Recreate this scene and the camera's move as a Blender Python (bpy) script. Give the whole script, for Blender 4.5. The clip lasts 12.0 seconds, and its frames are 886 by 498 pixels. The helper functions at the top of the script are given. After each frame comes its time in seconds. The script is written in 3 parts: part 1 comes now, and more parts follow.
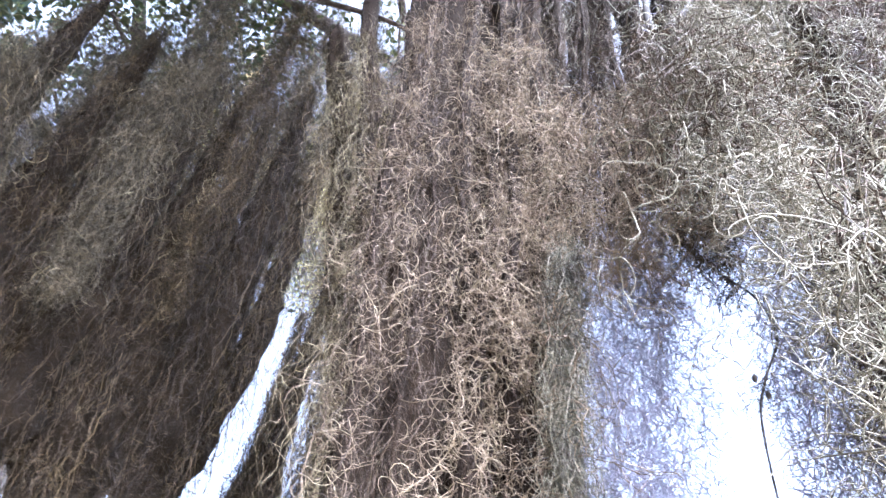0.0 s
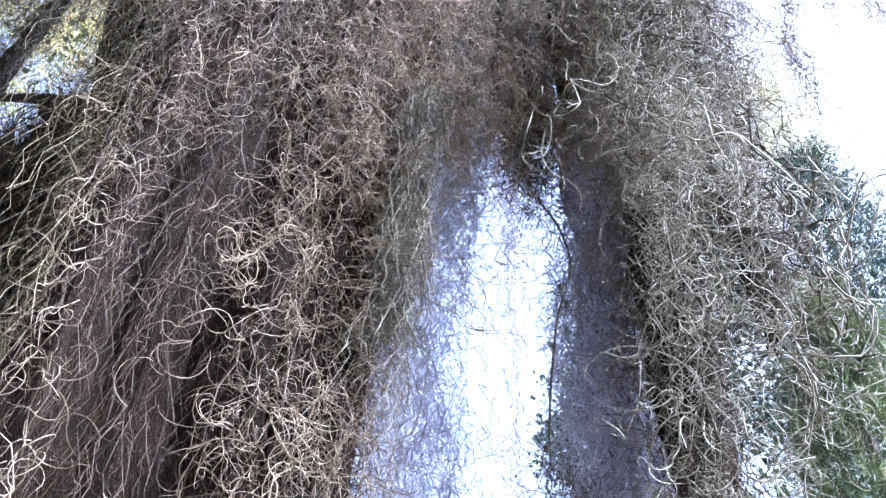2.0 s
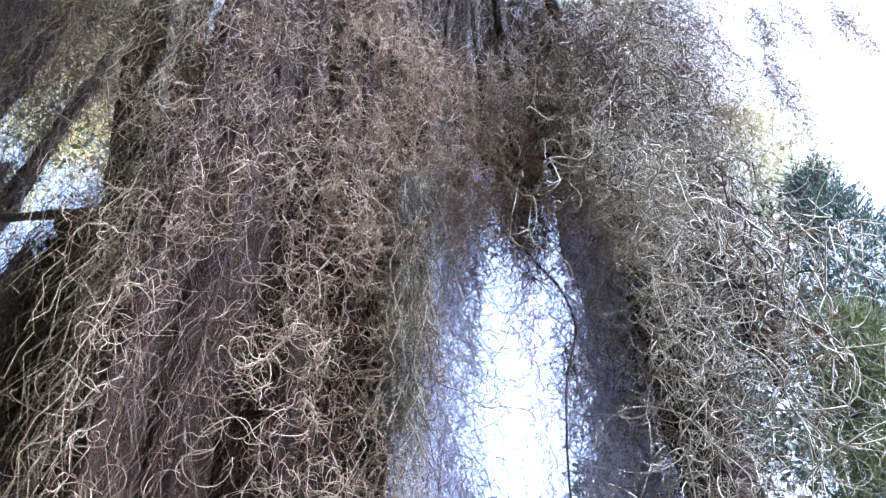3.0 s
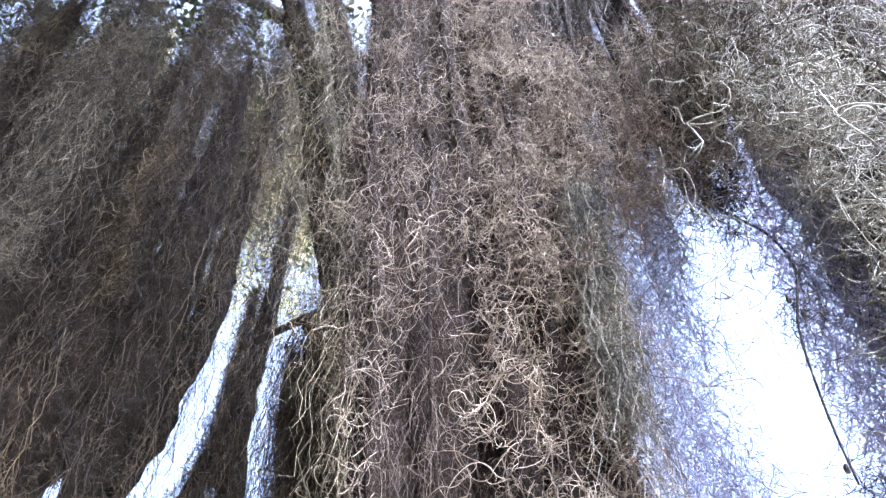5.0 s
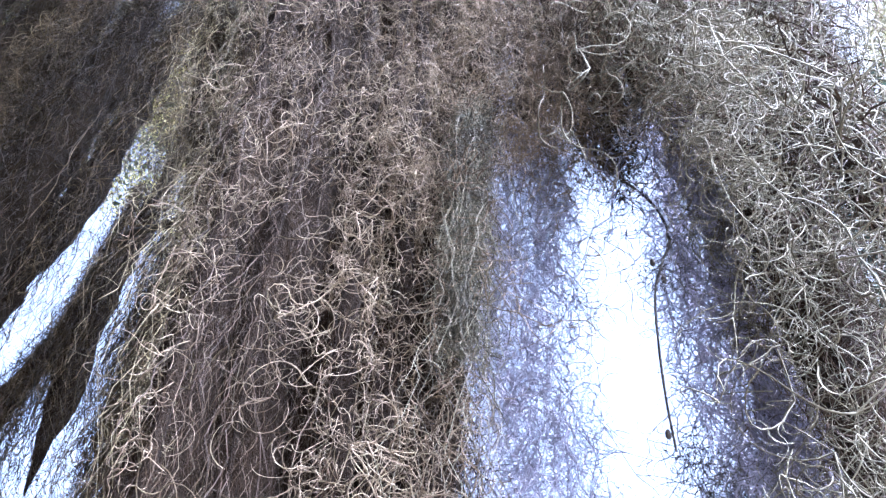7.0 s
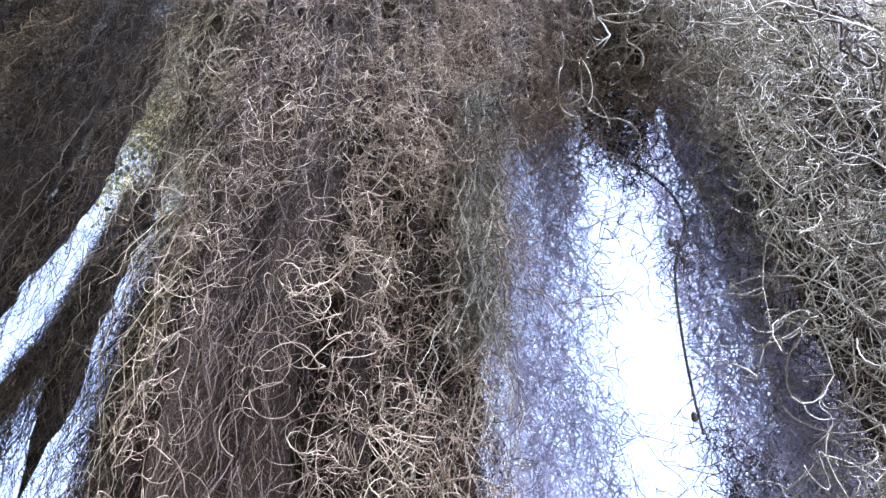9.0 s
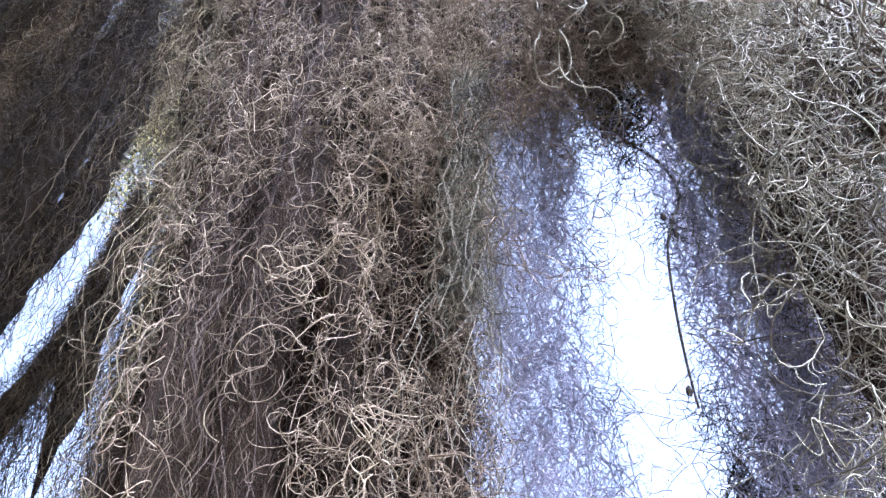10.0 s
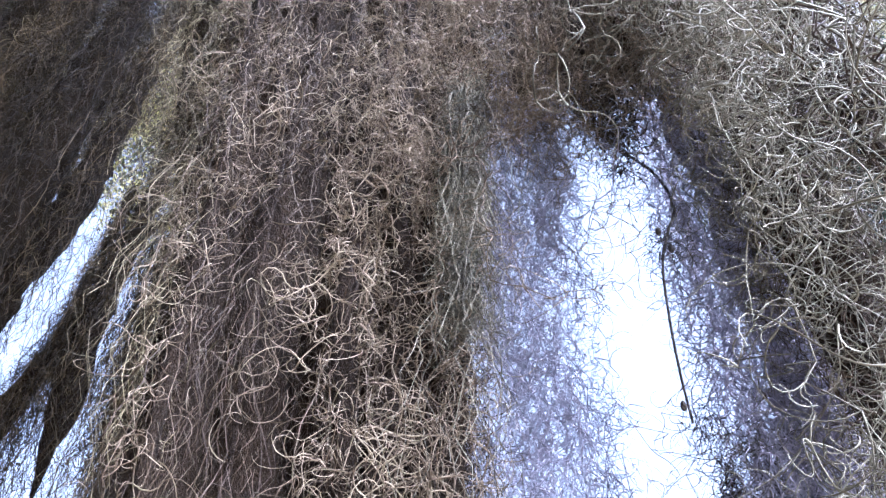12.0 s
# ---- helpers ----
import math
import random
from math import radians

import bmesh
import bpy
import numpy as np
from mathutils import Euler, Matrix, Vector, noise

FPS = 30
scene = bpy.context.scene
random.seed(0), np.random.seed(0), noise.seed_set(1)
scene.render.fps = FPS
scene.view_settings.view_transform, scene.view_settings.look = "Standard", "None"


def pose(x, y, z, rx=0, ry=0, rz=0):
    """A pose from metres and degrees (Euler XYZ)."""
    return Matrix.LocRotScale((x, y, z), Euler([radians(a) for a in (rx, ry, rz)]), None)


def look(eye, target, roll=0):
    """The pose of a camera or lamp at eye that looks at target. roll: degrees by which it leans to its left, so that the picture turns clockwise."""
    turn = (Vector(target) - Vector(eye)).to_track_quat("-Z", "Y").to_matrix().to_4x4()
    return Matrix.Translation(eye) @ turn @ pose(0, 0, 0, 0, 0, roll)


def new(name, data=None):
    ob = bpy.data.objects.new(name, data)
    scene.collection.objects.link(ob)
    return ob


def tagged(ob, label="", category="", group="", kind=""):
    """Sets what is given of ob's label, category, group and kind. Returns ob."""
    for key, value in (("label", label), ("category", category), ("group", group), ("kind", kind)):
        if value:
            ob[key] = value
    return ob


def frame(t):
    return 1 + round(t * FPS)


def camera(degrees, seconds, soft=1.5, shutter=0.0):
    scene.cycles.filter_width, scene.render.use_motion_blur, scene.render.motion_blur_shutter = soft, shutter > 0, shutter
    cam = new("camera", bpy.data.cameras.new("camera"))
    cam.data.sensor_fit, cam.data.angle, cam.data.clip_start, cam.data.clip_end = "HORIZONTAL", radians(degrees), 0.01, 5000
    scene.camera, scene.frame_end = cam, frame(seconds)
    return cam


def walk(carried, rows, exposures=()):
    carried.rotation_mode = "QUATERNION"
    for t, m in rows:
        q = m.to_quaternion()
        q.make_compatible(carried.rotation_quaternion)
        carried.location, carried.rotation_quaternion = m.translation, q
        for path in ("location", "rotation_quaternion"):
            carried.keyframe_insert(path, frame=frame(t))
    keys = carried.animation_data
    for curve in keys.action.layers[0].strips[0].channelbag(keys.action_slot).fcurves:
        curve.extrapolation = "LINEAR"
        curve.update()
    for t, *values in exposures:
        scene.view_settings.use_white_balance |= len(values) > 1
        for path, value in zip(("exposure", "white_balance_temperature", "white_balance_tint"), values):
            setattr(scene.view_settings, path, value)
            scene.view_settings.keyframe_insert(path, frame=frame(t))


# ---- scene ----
cam = camera(62.5, 12.0, soft=1.4, shutter=0.2)
PATH = [
    (0, (0.017, 0.067, 1.539), (-0.186, 1.43, 2.989), 7.1),
    (0.5, (-0.017, 0.121, 1.548), (0.058, 1.514, 2.981), 5.6),
    (0.6, (-0.037, 0.138, 1.554), (0.141, 1.518, 2.991), 4.2),
    (0.9, (-0.114, 0.182, 1.52), (0.39, 1.474, 2.962), -2.1),
    (1, (-0.122, 0.202, 1.521), (0.443, 1.476, 2.956), -1.9),
    (1.3, (-0.115, 0.22, 1.555), (0.524, 1.517, 2.937), 1.7),
    (1.5, (-0.118, 0.211, 1.533), (0.586, 1.484, 2.905), 1.6),
    (2, (-0.123, 0.205, 1.524), (0.612, 1.507, 2.851), 4.8),
    (2.5, (-0.125, 0.198, 1.532), (0.567, 1.468, 2.913), 4.0),
    (3, (-0.129, 0.171, 1.523), (0.516, 1.404, 2.959), 0.0),
    (3.5, (-0.132, 0.155, 1.516), (0.32, 1.512, 2.913), -2.1),
    (3.7, (-0.132, 0.164, 1.519), (0.216, 1.522, 2.945), -5.2),
    (5.3, (-0.077, 0.126, 1.516), (-0.049, 1.501, 2.968), -0.8),
    (5.5, (-0.069, 0.138, 1.527), (0.01, 1.533, 2.957), -0.4),
    (6, (-0.068, 0.151, 1.518), (0.139, 1.566, 2.917), 1.1),
    (6.5, (-0.052, 0.175, 1.512), (0.237, 1.583, 2.902), 2.4),
    (6.7, (-0.031, 0.183, 1.514), (0.222, 1.603, 2.899), 3.2),
    (8.3, (-0.035, 0.189, 1.519), (0.246, 1.612, 2.896), 3.0),
    (8.5, (-0.037, 0.194, 1.518), (0.264, 1.618, 2.889), 2.7),
    (9, (-0.041, 0.217, 1.516), (0.231, 1.623, 2.912), 1.9),
    (9.5, (-0.037, 0.234, 1.505), (0.196, 1.641, 2.907), 1.7),
    (10, (-0.015, 0.227, 1.51), (0.209, 1.641, 2.906), 1.3),
    (10.5, (-0.002, 0.202, 1.52), (0.204, 1.645, 2.889), 0.3),
    (11, (-0.016, 0.193, 1.515), (0.198, 1.622, 2.897), 1.5),
    (11.5, (-0.021, 0.203, 1.519), (0.237, 1.623, 2.904), 0.6),
    (12, (-0.025, 0.208, 1.52), (0.228, 1.639, 2.893), 0.5),
]
walk(cam, [(t, look(eye, target, roll)) for t, eye, target, roll in PATH], [(0.0, 3.18, 5080, 16.5), (0.5, 3.28, 4960, 16.5), (1.0, 3.14, 4860, 16.5), (1.5, 3.00, 4800, 16.5), (2.0, 2.82, 4770, 16.5), (3.0, 2.70, 4860, 16.5), (3.5, 2.75, 4890, 16.5), (5.5, 3.07, 4840, 17.5), (6.5, 2.92, 4820, 17.5), (8.5, 2.66, 4870, 17.5), (12.0, 2.58, 4920, 17.5)])

# ---- world and light ----
SUN_AZ, SUN_EL = 150.0, 50.0          # degrees clockwise from +y, and above the horizon
world = bpy.data.worlds.new("world")
scene.world = world
world.use_nodes = True
wn, wl = world.node_tree.nodes, world.node_tree.links
sky = wn.new("ShaderNodeTexSky")
sky.sky_type = "NISHITA"
sky.sun_disc = False
sky.sun_elevation, sky.sun_rotation = radians(SUN_EL), radians(SUN_AZ)
sky.air_density, sky.dust_density, sky.ozone_density = 0.8, 10.0, 1.0
haze = wn.new("ShaderNodeHueSaturation")
haze.inputs["Saturation"].default_value, haze.inputs["Value"].default_value = 0.45, 1.08
wl.new(sky.outputs[0], haze.inputs["Color"])
wl.new(haze.outputs[0], wn["Background"].inputs[0])
wn["Background"].inputs[1].default_value = 0.15
sun_data = bpy.data.lights.new("sun", "SUN")
sun_data.energy, sun_data.angle, sun_data.color = 1.5, radians(16.0), (1.0, 0.97, 0.93)
sun = new("sun", sun_data)
sd = Vector((math.sin(radians(SUN_AZ)) * math.cos(radians(SUN_EL)), math.cos(radians(SUN_AZ)) * math.cos(radians(SUN_EL)), math.sin(radians(SUN_EL))))
sun.matrix_world = look(sd * 30, (0, 0, 0))

# ---- materials ----
def material(name):
    m = bpy.data.materials.new(name)
    m.use_nodes = True
    return m, m.node_tree.nodes, m.node_tree.links, m.node_tree.nodes["Principled BSDF"]


def ramp(nodes, stops):
    r = nodes.new("ShaderNodeValToRGB")
    el = r.color_ramp.elements
    while len(el) < len(stops):
        el.new(0.5)
    for e, (p, c) in zip(el, stops):
        e.position, e.color = p, (*c, 1)
    return r


def noise_tex(nodes, links, scale, detail=4, stretch=(1, 1, 1), coord="Object"):
    co = nodes.new("ShaderNodeTexCoord")
    mp = nodes.new("ShaderNodeMapping")
    mp.inputs["Scale"].default_value = stretch
    nz = nodes.new("ShaderNodeTexNoise")
    nz.inputs["Scale"].default_value, nz.inputs["Detail"].default_value = scale, detail
    links.new(co.outputs[coord], mp.inputs[0])
    links.new(mp.outputs[0], nz.inputs[0])
    return nz


def bump(nodes, links, height, bsdf, strength, distance):
    b = nodes.new("ShaderNodeBump")
    b.inputs["Strength"].default_value, b.inputs["Distance"].default_value = strength, distance
    links.new(height, b.inputs["Height"])
    links.new(b.outputs[0], bsdf.inputs["Normal"])


def moss_material(name, stops, tint=0.5, clear=0.0):
    """Wiry grey strands: every strand has its own shade, with scaly specks along it."""
    m, n, l, p = material(name)
    geo = n.new("ShaderNodeNewGeometry")
    info = n.new("ShaderNodeObjectInfo")
    mix = n.new("ShaderNodeMath")
    mix.operation = "MULTIPLY_ADD"
    l.new(geo.outputs["Random Per Island"], mix.inputs[0])
    mix.inputs[1].default_value = 0.8
    half = n.new("ShaderNodeMath")
    half.operation = "MULTIPLY"
    l.new(info.outputs["Random"], half.inputs[0])
    half.inputs[1].default_value = 0.2
    l.new(half.outputs[0], mix.inputs[2])
    r = ramp(n, stops)
    patch = noise_tex(n, l, 45, 2)
    wide = n.new("ShaderNodeMath")
    wide.operation = "MULTIPLY_ADD"
    l.new(patch.outputs[0], wide.inputs[0])
    wide.inputs[1].default_value, wide.inputs[2].default_value = 1.1, -0.55
    big = noise_tex(n, l, 11, 2)
    far = n.new("ShaderNodeMath")
    far.operation = "MULTIPLY_ADD"
    l.new(big.outputs[0], far.inputs[0])
    far.inputs[1].default_value = 0.9
    l.new(wide.outputs[0], far.inputs[2])
    level = n.new("ShaderNodeMath")
    level.operation = "SUBTRACT"
    l.new(far.outputs[0], level.inputs[0])
    level.inputs[1].default_value = 0.45
    both = n.new("ShaderNodeMath")
    both.operation, both.use_clamp = "ADD", True
    l.new(mix.outputs[0], both.inputs[0])
    l.new(level.outputs[0], both.inputs[1])
    l.new(both.outputs[0], r.inputs[0])
    nz = noise_tex(n, l, 260, 3)
    speck = ramp(n, [(0.3, (0.62, 0.6, 0.58)), (0.62, (1, 1, 1))])
    l.new(nz.outputs[0], speck.inputs[0])
    mul = n.new("ShaderNodeMixRGB")
    mul.blend_type = "MULTIPLY"
    mul.inputs[0].default_value = tint
    l.new(r.outputs[0], mul.inputs[1])
    l.new(speck.outputs[0], mul.inputs[2])
    l.new(mul.outputs[0], p.inputs["Base Color"])
    p.inputs["Roughness"].default_value = 0.72
    p.inputs["Specular IOR Level"].default_value = 0.35
    bump(n, l, nz.outputs[0], p, 0.5, 0.0004)
    if clear:
        tr = n.new("ShaderNodeBsdfTranslucent")
        l.new(mul.outputs[0], tr.inputs[0])
        thin = n.new("ShaderNodeMixShader")
        thin.inputs[0].default_value = clear
        l.new(p.outputs[0], thin.inputs[1])
        l.new(tr.outputs[0], thin.inputs[2])
        l.new(thin.outputs[0], n["Material Output"].inputs[0])
    return m


MOSS_PALE = moss_material("moss_pale_strand", [(0.0, (0.066, 0.044, 0.029)), (0.3, (0.124, 0.088, 0.058)), (0.55, (0.215, 0.163, 0.109)), (0.8, (0.354, 0.280, 0.192)), (0.88, (0.285, 0.239, 0.149)), (1.0, (0.481, 0.391, 0.269))])
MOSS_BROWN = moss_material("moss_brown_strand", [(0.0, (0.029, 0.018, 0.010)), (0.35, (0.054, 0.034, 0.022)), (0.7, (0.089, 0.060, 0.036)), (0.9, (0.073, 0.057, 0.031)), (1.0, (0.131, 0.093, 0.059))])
MOSS_OLIVE = moss_material("moss_olive_strand", [(0.0, (0.044, 0.034, 0.017)), (0.3, (0.094, 0.074, 0.039)), (0.6, (0.165, 0.135, 0.072)), (0.85, (0.253, 0.212, 0.121)), (1.0, (0.363, 0.310, 0.191))])
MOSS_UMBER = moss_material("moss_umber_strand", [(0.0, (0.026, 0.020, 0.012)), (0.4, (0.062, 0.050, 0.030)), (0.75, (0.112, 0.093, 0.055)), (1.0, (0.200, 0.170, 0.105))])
# gold stands for sunlight on far moss, put into the strand colour
MOSS_SUN_TINT = moss_material("moss_sun_tint_strand", [(0.0, (0.14, 0.105, 0.04)), (0.4, (0.30, 0.235, 0.095)), (0.75, (0.48, 0.39, 0.18)), (1.0, (0.66, 0.57, 0.33))], 0.4, 0.35)
# silver-grey strands made paler and bluer to carry the sky's glare
MOSS_GLARE_GREY = moss_material("moss_glare_grey_strand", [(0.0, (0.211, 0.194, 0.237)), (0.5, (0.405, 0.385, 0.471)), (1.0, (0.615, 0.591, 0.722))], 0.3, 0.35)
MOSS_SILVER = moss_material("moss_silver_strand", [(0.0, (0.054, 0.046, 0.032)), (0.3, (0.112, 0.101, 0.072)), (0.55, (0.192, 0.176, 0.128)), (0.8, (0.283, 0.264, 0.194)), (1.0, (0.394, 0.369, 0.272))])
# dark copy of the strand colour, holding the far hanks' shade
MOSS_SHADE_DARK = moss_material("moss_shade_dark_strand", [(0.0, (0.015, 0.010, 0.006)), (0.4, (0.037, 0.025, 0.013)), (0.75, (0.070, 0.048, 0.022)), (1.0, (0.147, 0.107, 0.050))])


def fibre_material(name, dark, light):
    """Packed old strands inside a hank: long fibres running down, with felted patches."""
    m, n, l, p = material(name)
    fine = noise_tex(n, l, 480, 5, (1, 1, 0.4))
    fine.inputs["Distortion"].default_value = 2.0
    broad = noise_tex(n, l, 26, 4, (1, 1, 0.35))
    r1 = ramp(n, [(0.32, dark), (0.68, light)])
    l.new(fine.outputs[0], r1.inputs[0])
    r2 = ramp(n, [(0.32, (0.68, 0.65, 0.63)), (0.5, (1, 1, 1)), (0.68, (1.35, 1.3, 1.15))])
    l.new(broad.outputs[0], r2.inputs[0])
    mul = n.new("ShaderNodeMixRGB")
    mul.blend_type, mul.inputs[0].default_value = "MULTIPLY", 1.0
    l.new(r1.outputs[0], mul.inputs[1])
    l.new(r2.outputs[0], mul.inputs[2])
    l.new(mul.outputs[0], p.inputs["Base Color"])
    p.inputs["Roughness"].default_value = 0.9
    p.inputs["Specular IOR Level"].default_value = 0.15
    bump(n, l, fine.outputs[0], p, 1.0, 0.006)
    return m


# core browns set darker to carry the shade inside a hank
FIBRE = fibre_material("moss_core_fibre_dimmed", (0.018, 0.011, 0.007), (0.040, 0.027, 0.017))
FIBRE_GREY = fibre_material("moss_core_fibre_grey", (0.13, 0.127, 0.110), (0.24, 0.236, 0.205))
# core copy darkened for hanks that hang in shade
FIBRE_SHADE_DARK = fibre_material("moss_core_fibre_shade_dark", (0.010, 0.007, 0.0045), (0.032, 0.022, 0.013))


def bark_material():
    m, n, l, p = material("bark")
    a = noise_tex(n, l, 60, 6, (1, 1, 0.3))
    b = noise_tex(n, l, 9, 3)
    r = ramp(n, [(0.3, (0.035, 0.027, 0.022)), (0.6, (0.11, 0.09, 0.075)), (0.8, (0.2, 0.18, 0.16))])
    l.new(a.outputs[0], r.inputs[0])
    r2 = ramp(n, [(0.35, (0.7, 0.7, 0.65)), (0.7, (1, 1, 1))])
    l.new(b.outputs[0], r2.inputs[0])
    mul = n.new("ShaderNodeMixRGB")
    mul.blend_type, mul.inputs[0].default_value = "MULTIPLY", 1.0
    l.new(r.outputs[0], mul.inputs[1])
    l.new(r2.outputs[0], mul.inputs[2])
    l.new(mul.outputs[0], p.inputs["Base Color"])
    p.inputs["Roughness"].default_value = 0.88
    bump(n, l, a.outputs[0], p, 0.8, 0.01)
    return m


def leaf_material(name, stops):
    m, n, l, p = material(name)
    geo = n.new("ShaderNodeNewGeometry")
    r = ramp(n, stops)
    l.new(geo.outputs["Random Per Island"], r.inputs[0])
    nz = noise_tex(n, l, 40, 3)
    r2 = ramp(n, [(0.3, (0.7, 0.72, 0.66)), (0.7, (1, 1, 1))])
    l.new(nz.outputs[0], r2.inputs[0])
    mul = n.new("ShaderNodeMixRGB")
    mul.blend_type, mul.inputs[0].default_value = "MULTIPLY", 1.0
    l.new(r.outputs[0], mul.inputs[1])
    l.new(r2.outputs[0], mul.inputs[2])
    l.new(mul.outputs[0], p.inputs["Base Color"])
    p.inputs["Roughness"].default_value = 0.5
    tr = n.new("ShaderNodeBsdfTranslucent")
    l.new(mul.outputs[0], tr.inputs[0])
    ad = n.new("ShaderNodeMixShader")
    ad.inputs[0].default_value = 0.35
    l.new(p.outputs[0], ad.inputs[1])
    l.new(tr.outputs[0], ad.inputs[2])
    l.new(ad.outputs[0], n["Material Output"].inputs[0])
    return m


BARK = bark_material()
LEAF_OAK = leaf_material("leaf_oak", [(0, (0.035, 0.05, 0.02)), (0.6, (0.07, 0.09, 0.03)), (1, (0.14, 0.14, 0.05))])
# yellow-green leaves, brightened so the colour itself holds the sunlight
LEAF_YELLOW_SUN = leaf_material("leaf_yellow_green_sun_tint", [(0, (0.163, 0.180, 0.044)), (0.5, (0.450, 0.420, 0.099)), (1, (0.775, 0.648, 0.286))])
# paler leaf copy that stands for overexposed sun on the crown
LEAF_PALE_SUN = leaf_material("leaf_pale_sun_tint", [(0, (0.30, 0.29, 0.15)), (0.5, (0.52, 0.49, 0.30)), (1, (0.74, 0.69, 0.50))])
NEEDLE = leaf_material("needle_green", [(0, (0.036, 0.053, 0.021)), (0.5, (0.080, 0.112, 0.038)), (0.9, (0.144, 0.165, 0.059)), (1, (0.160, 0.106, 0.063))])
NEEDLE_DARK = leaf_material("needle_blue_green", [(0, (0.02, 0.035, 0.025)), (0.6, (0.045, 0.07, 0.05)), (1, (0.08, 0.11, 0.08))])


def plain_material(name, dark, light, scale, rough, stretch=(1, 1, 1), depth=0.003):
    m, n, l, p = material(name)
    nz = noise_tex(n, l, scale, 6, stretch)
    r = ramp(n, [(0.3, dark), (0.7, light)])
    l.new(nz.outputs[0], r.inputs[0])
    l.new(r.outputs[0], p.inputs["Base Color"])
    p.inputs["Roughness"].default_value = rough
    bump(n, l, nz.outputs[0], p, 0.5, depth)
    return m


GRASS = plain_material("leaf_litter_ground", (0.09, 0.075, 0.045), (0.22, 0.175, 0.12), 3.0, 0.95, depth=0.05)
SIDING = plain_material("siding_paint", (0.50, 0.53, 0.56), (0.64, 0.66, 0.68), 6.0, 0.55, (1, 1, 6))
SHINGLE = plain_material("roof_shingle", (0.07, 0.07, 0.075), (0.16, 0.155, 0.15), 20, 0.9)
TRIM = plain_material("white_trim_paint", (0.70, 0.70, 0.68), (0.80, 0.80, 0.79), 8, 0.5)
GLASS, _, _, gp = material("window_glass")
gp.inputs["Base Color"].default_value, gp.inputs["Roughness"].default_value, gp.inputs["Metallic"].default_value = (0.03, 0.04, 0.05, 1), 0.05, 0.0
DEADWOOD = plain_material("dead_wood", (0.012, 0.010, 0.009), (0.045, 0.037, 0.03), 90, 0.9, (1, 1, 0.4), 0.002)
TWIG = plain_material("twig_bark", (0.035, 0.03, 0.027), (0.10, 0.085, 0.075), 200, 0.85, (1, 1, 0.3), 0.0006)

# ---- mesh helpers ----
RNG = np.random.default_rng(11)


def mesh_of(name, verts, faces, mat, smooth=True):
    me = bpy.data.meshes.new(name)
    verts = np.asarray(verts, dtype=np.float32).reshape(-1, 3)
    faces = np.asarray(faces, dtype=np.int32)
    k = faces.shape[1]
    me.vertices.add(len(verts))
    me.vertices.foreach_set("co", verts.ravel())
    me.loops.add(faces.size)
    me.loops.foreach_set("vertex_index", faces.ravel())
    me.polygons.add(len(faces))
    me.polygons.foreach_set("loop_start", np.arange(0, faces.size, k, dtype=np.int32))
    me.polygons.foreach_set("loop_total", np.full(len(faces), k, dtype=np.int32))
    me.polygons.foreach_set("use_smooth", np.full(len(faces), smooth, dtype=bool))
    me.materials.append(mat)
    me.update(calc_edges=True)
    return me


def part(name, me, parent, label="", at=None):
    ob = new(name, me)
    ob.parent = parent
    if at is not None:
        ob.matrix_basis = at
    return tagged(ob, label=label)


def unit(v):
    return v / np.maximum(np.linalg.norm(v, axis=-1, keepdims=True), 1e-9)


def turn(v, axis, ang):
    """Rodrigues' rotation of rows v about rows axis."""
    c, s = np.cos(ang)[:, None], np.sin(ang)[:, None]
    return v * c + np.cross(axis, v) * s + axis * (axis * v).sum(1, keepdims=True) * (1 - c)


def tubes(paths, radii, sides=3):
    """Tubes along n polylines of m points each; two sides give a flat blade, for hairs too fine to show a section. Returns vertices and quads."""
    n, m, _ = paths.shape
    tan = np.empty_like(paths)
    tan[:, 1:-1] = paths[:, 2:] - paths[:, :-2]
    tan[:, 0], tan[:, -1] = paths[:, 1] - paths[:, 0], paths[:, -1] - paths[:, -2]
    tan = unit(tan)
    ref = unit(RNG.normal(size=(n, 1, 3)))
    u = unit(np.cross(tan, np.broadcast_to(ref, tan.shape)))
    w = np.cross(tan, u)
    a = np.arange(sides) * 2 * np.pi / sides
    ring = u[:, :, None] * np.cos(a)[None, None, :, None] + w[:, :, None] * np.sin(a)[None, None, :, None]
    verts = paths[:, :, None] + ring * radii[:, :, None, None]
    base = (np.arange(n)[:, None, None] * m + np.arange(m - 1)[None, :, None]) * sides
    j = np.arange(sides)[None, None, :]
    j = j[..., :1] if sides == 2 else j
    k = (j + 1) % sides
    quads = np.stack([base + j, base + k, base + k + sides, base + j + sides], axis=-1).reshape(-1, 4)
    return verts.reshape(-1, 3), quads


def joined(sets):
    vs, fs, o = [], [], 0
    for v, f in sets:
        vs.append(v), fs.append(f + o)
        o += len(v)
    return np.concatenate(vs), np.concatenate(fs)


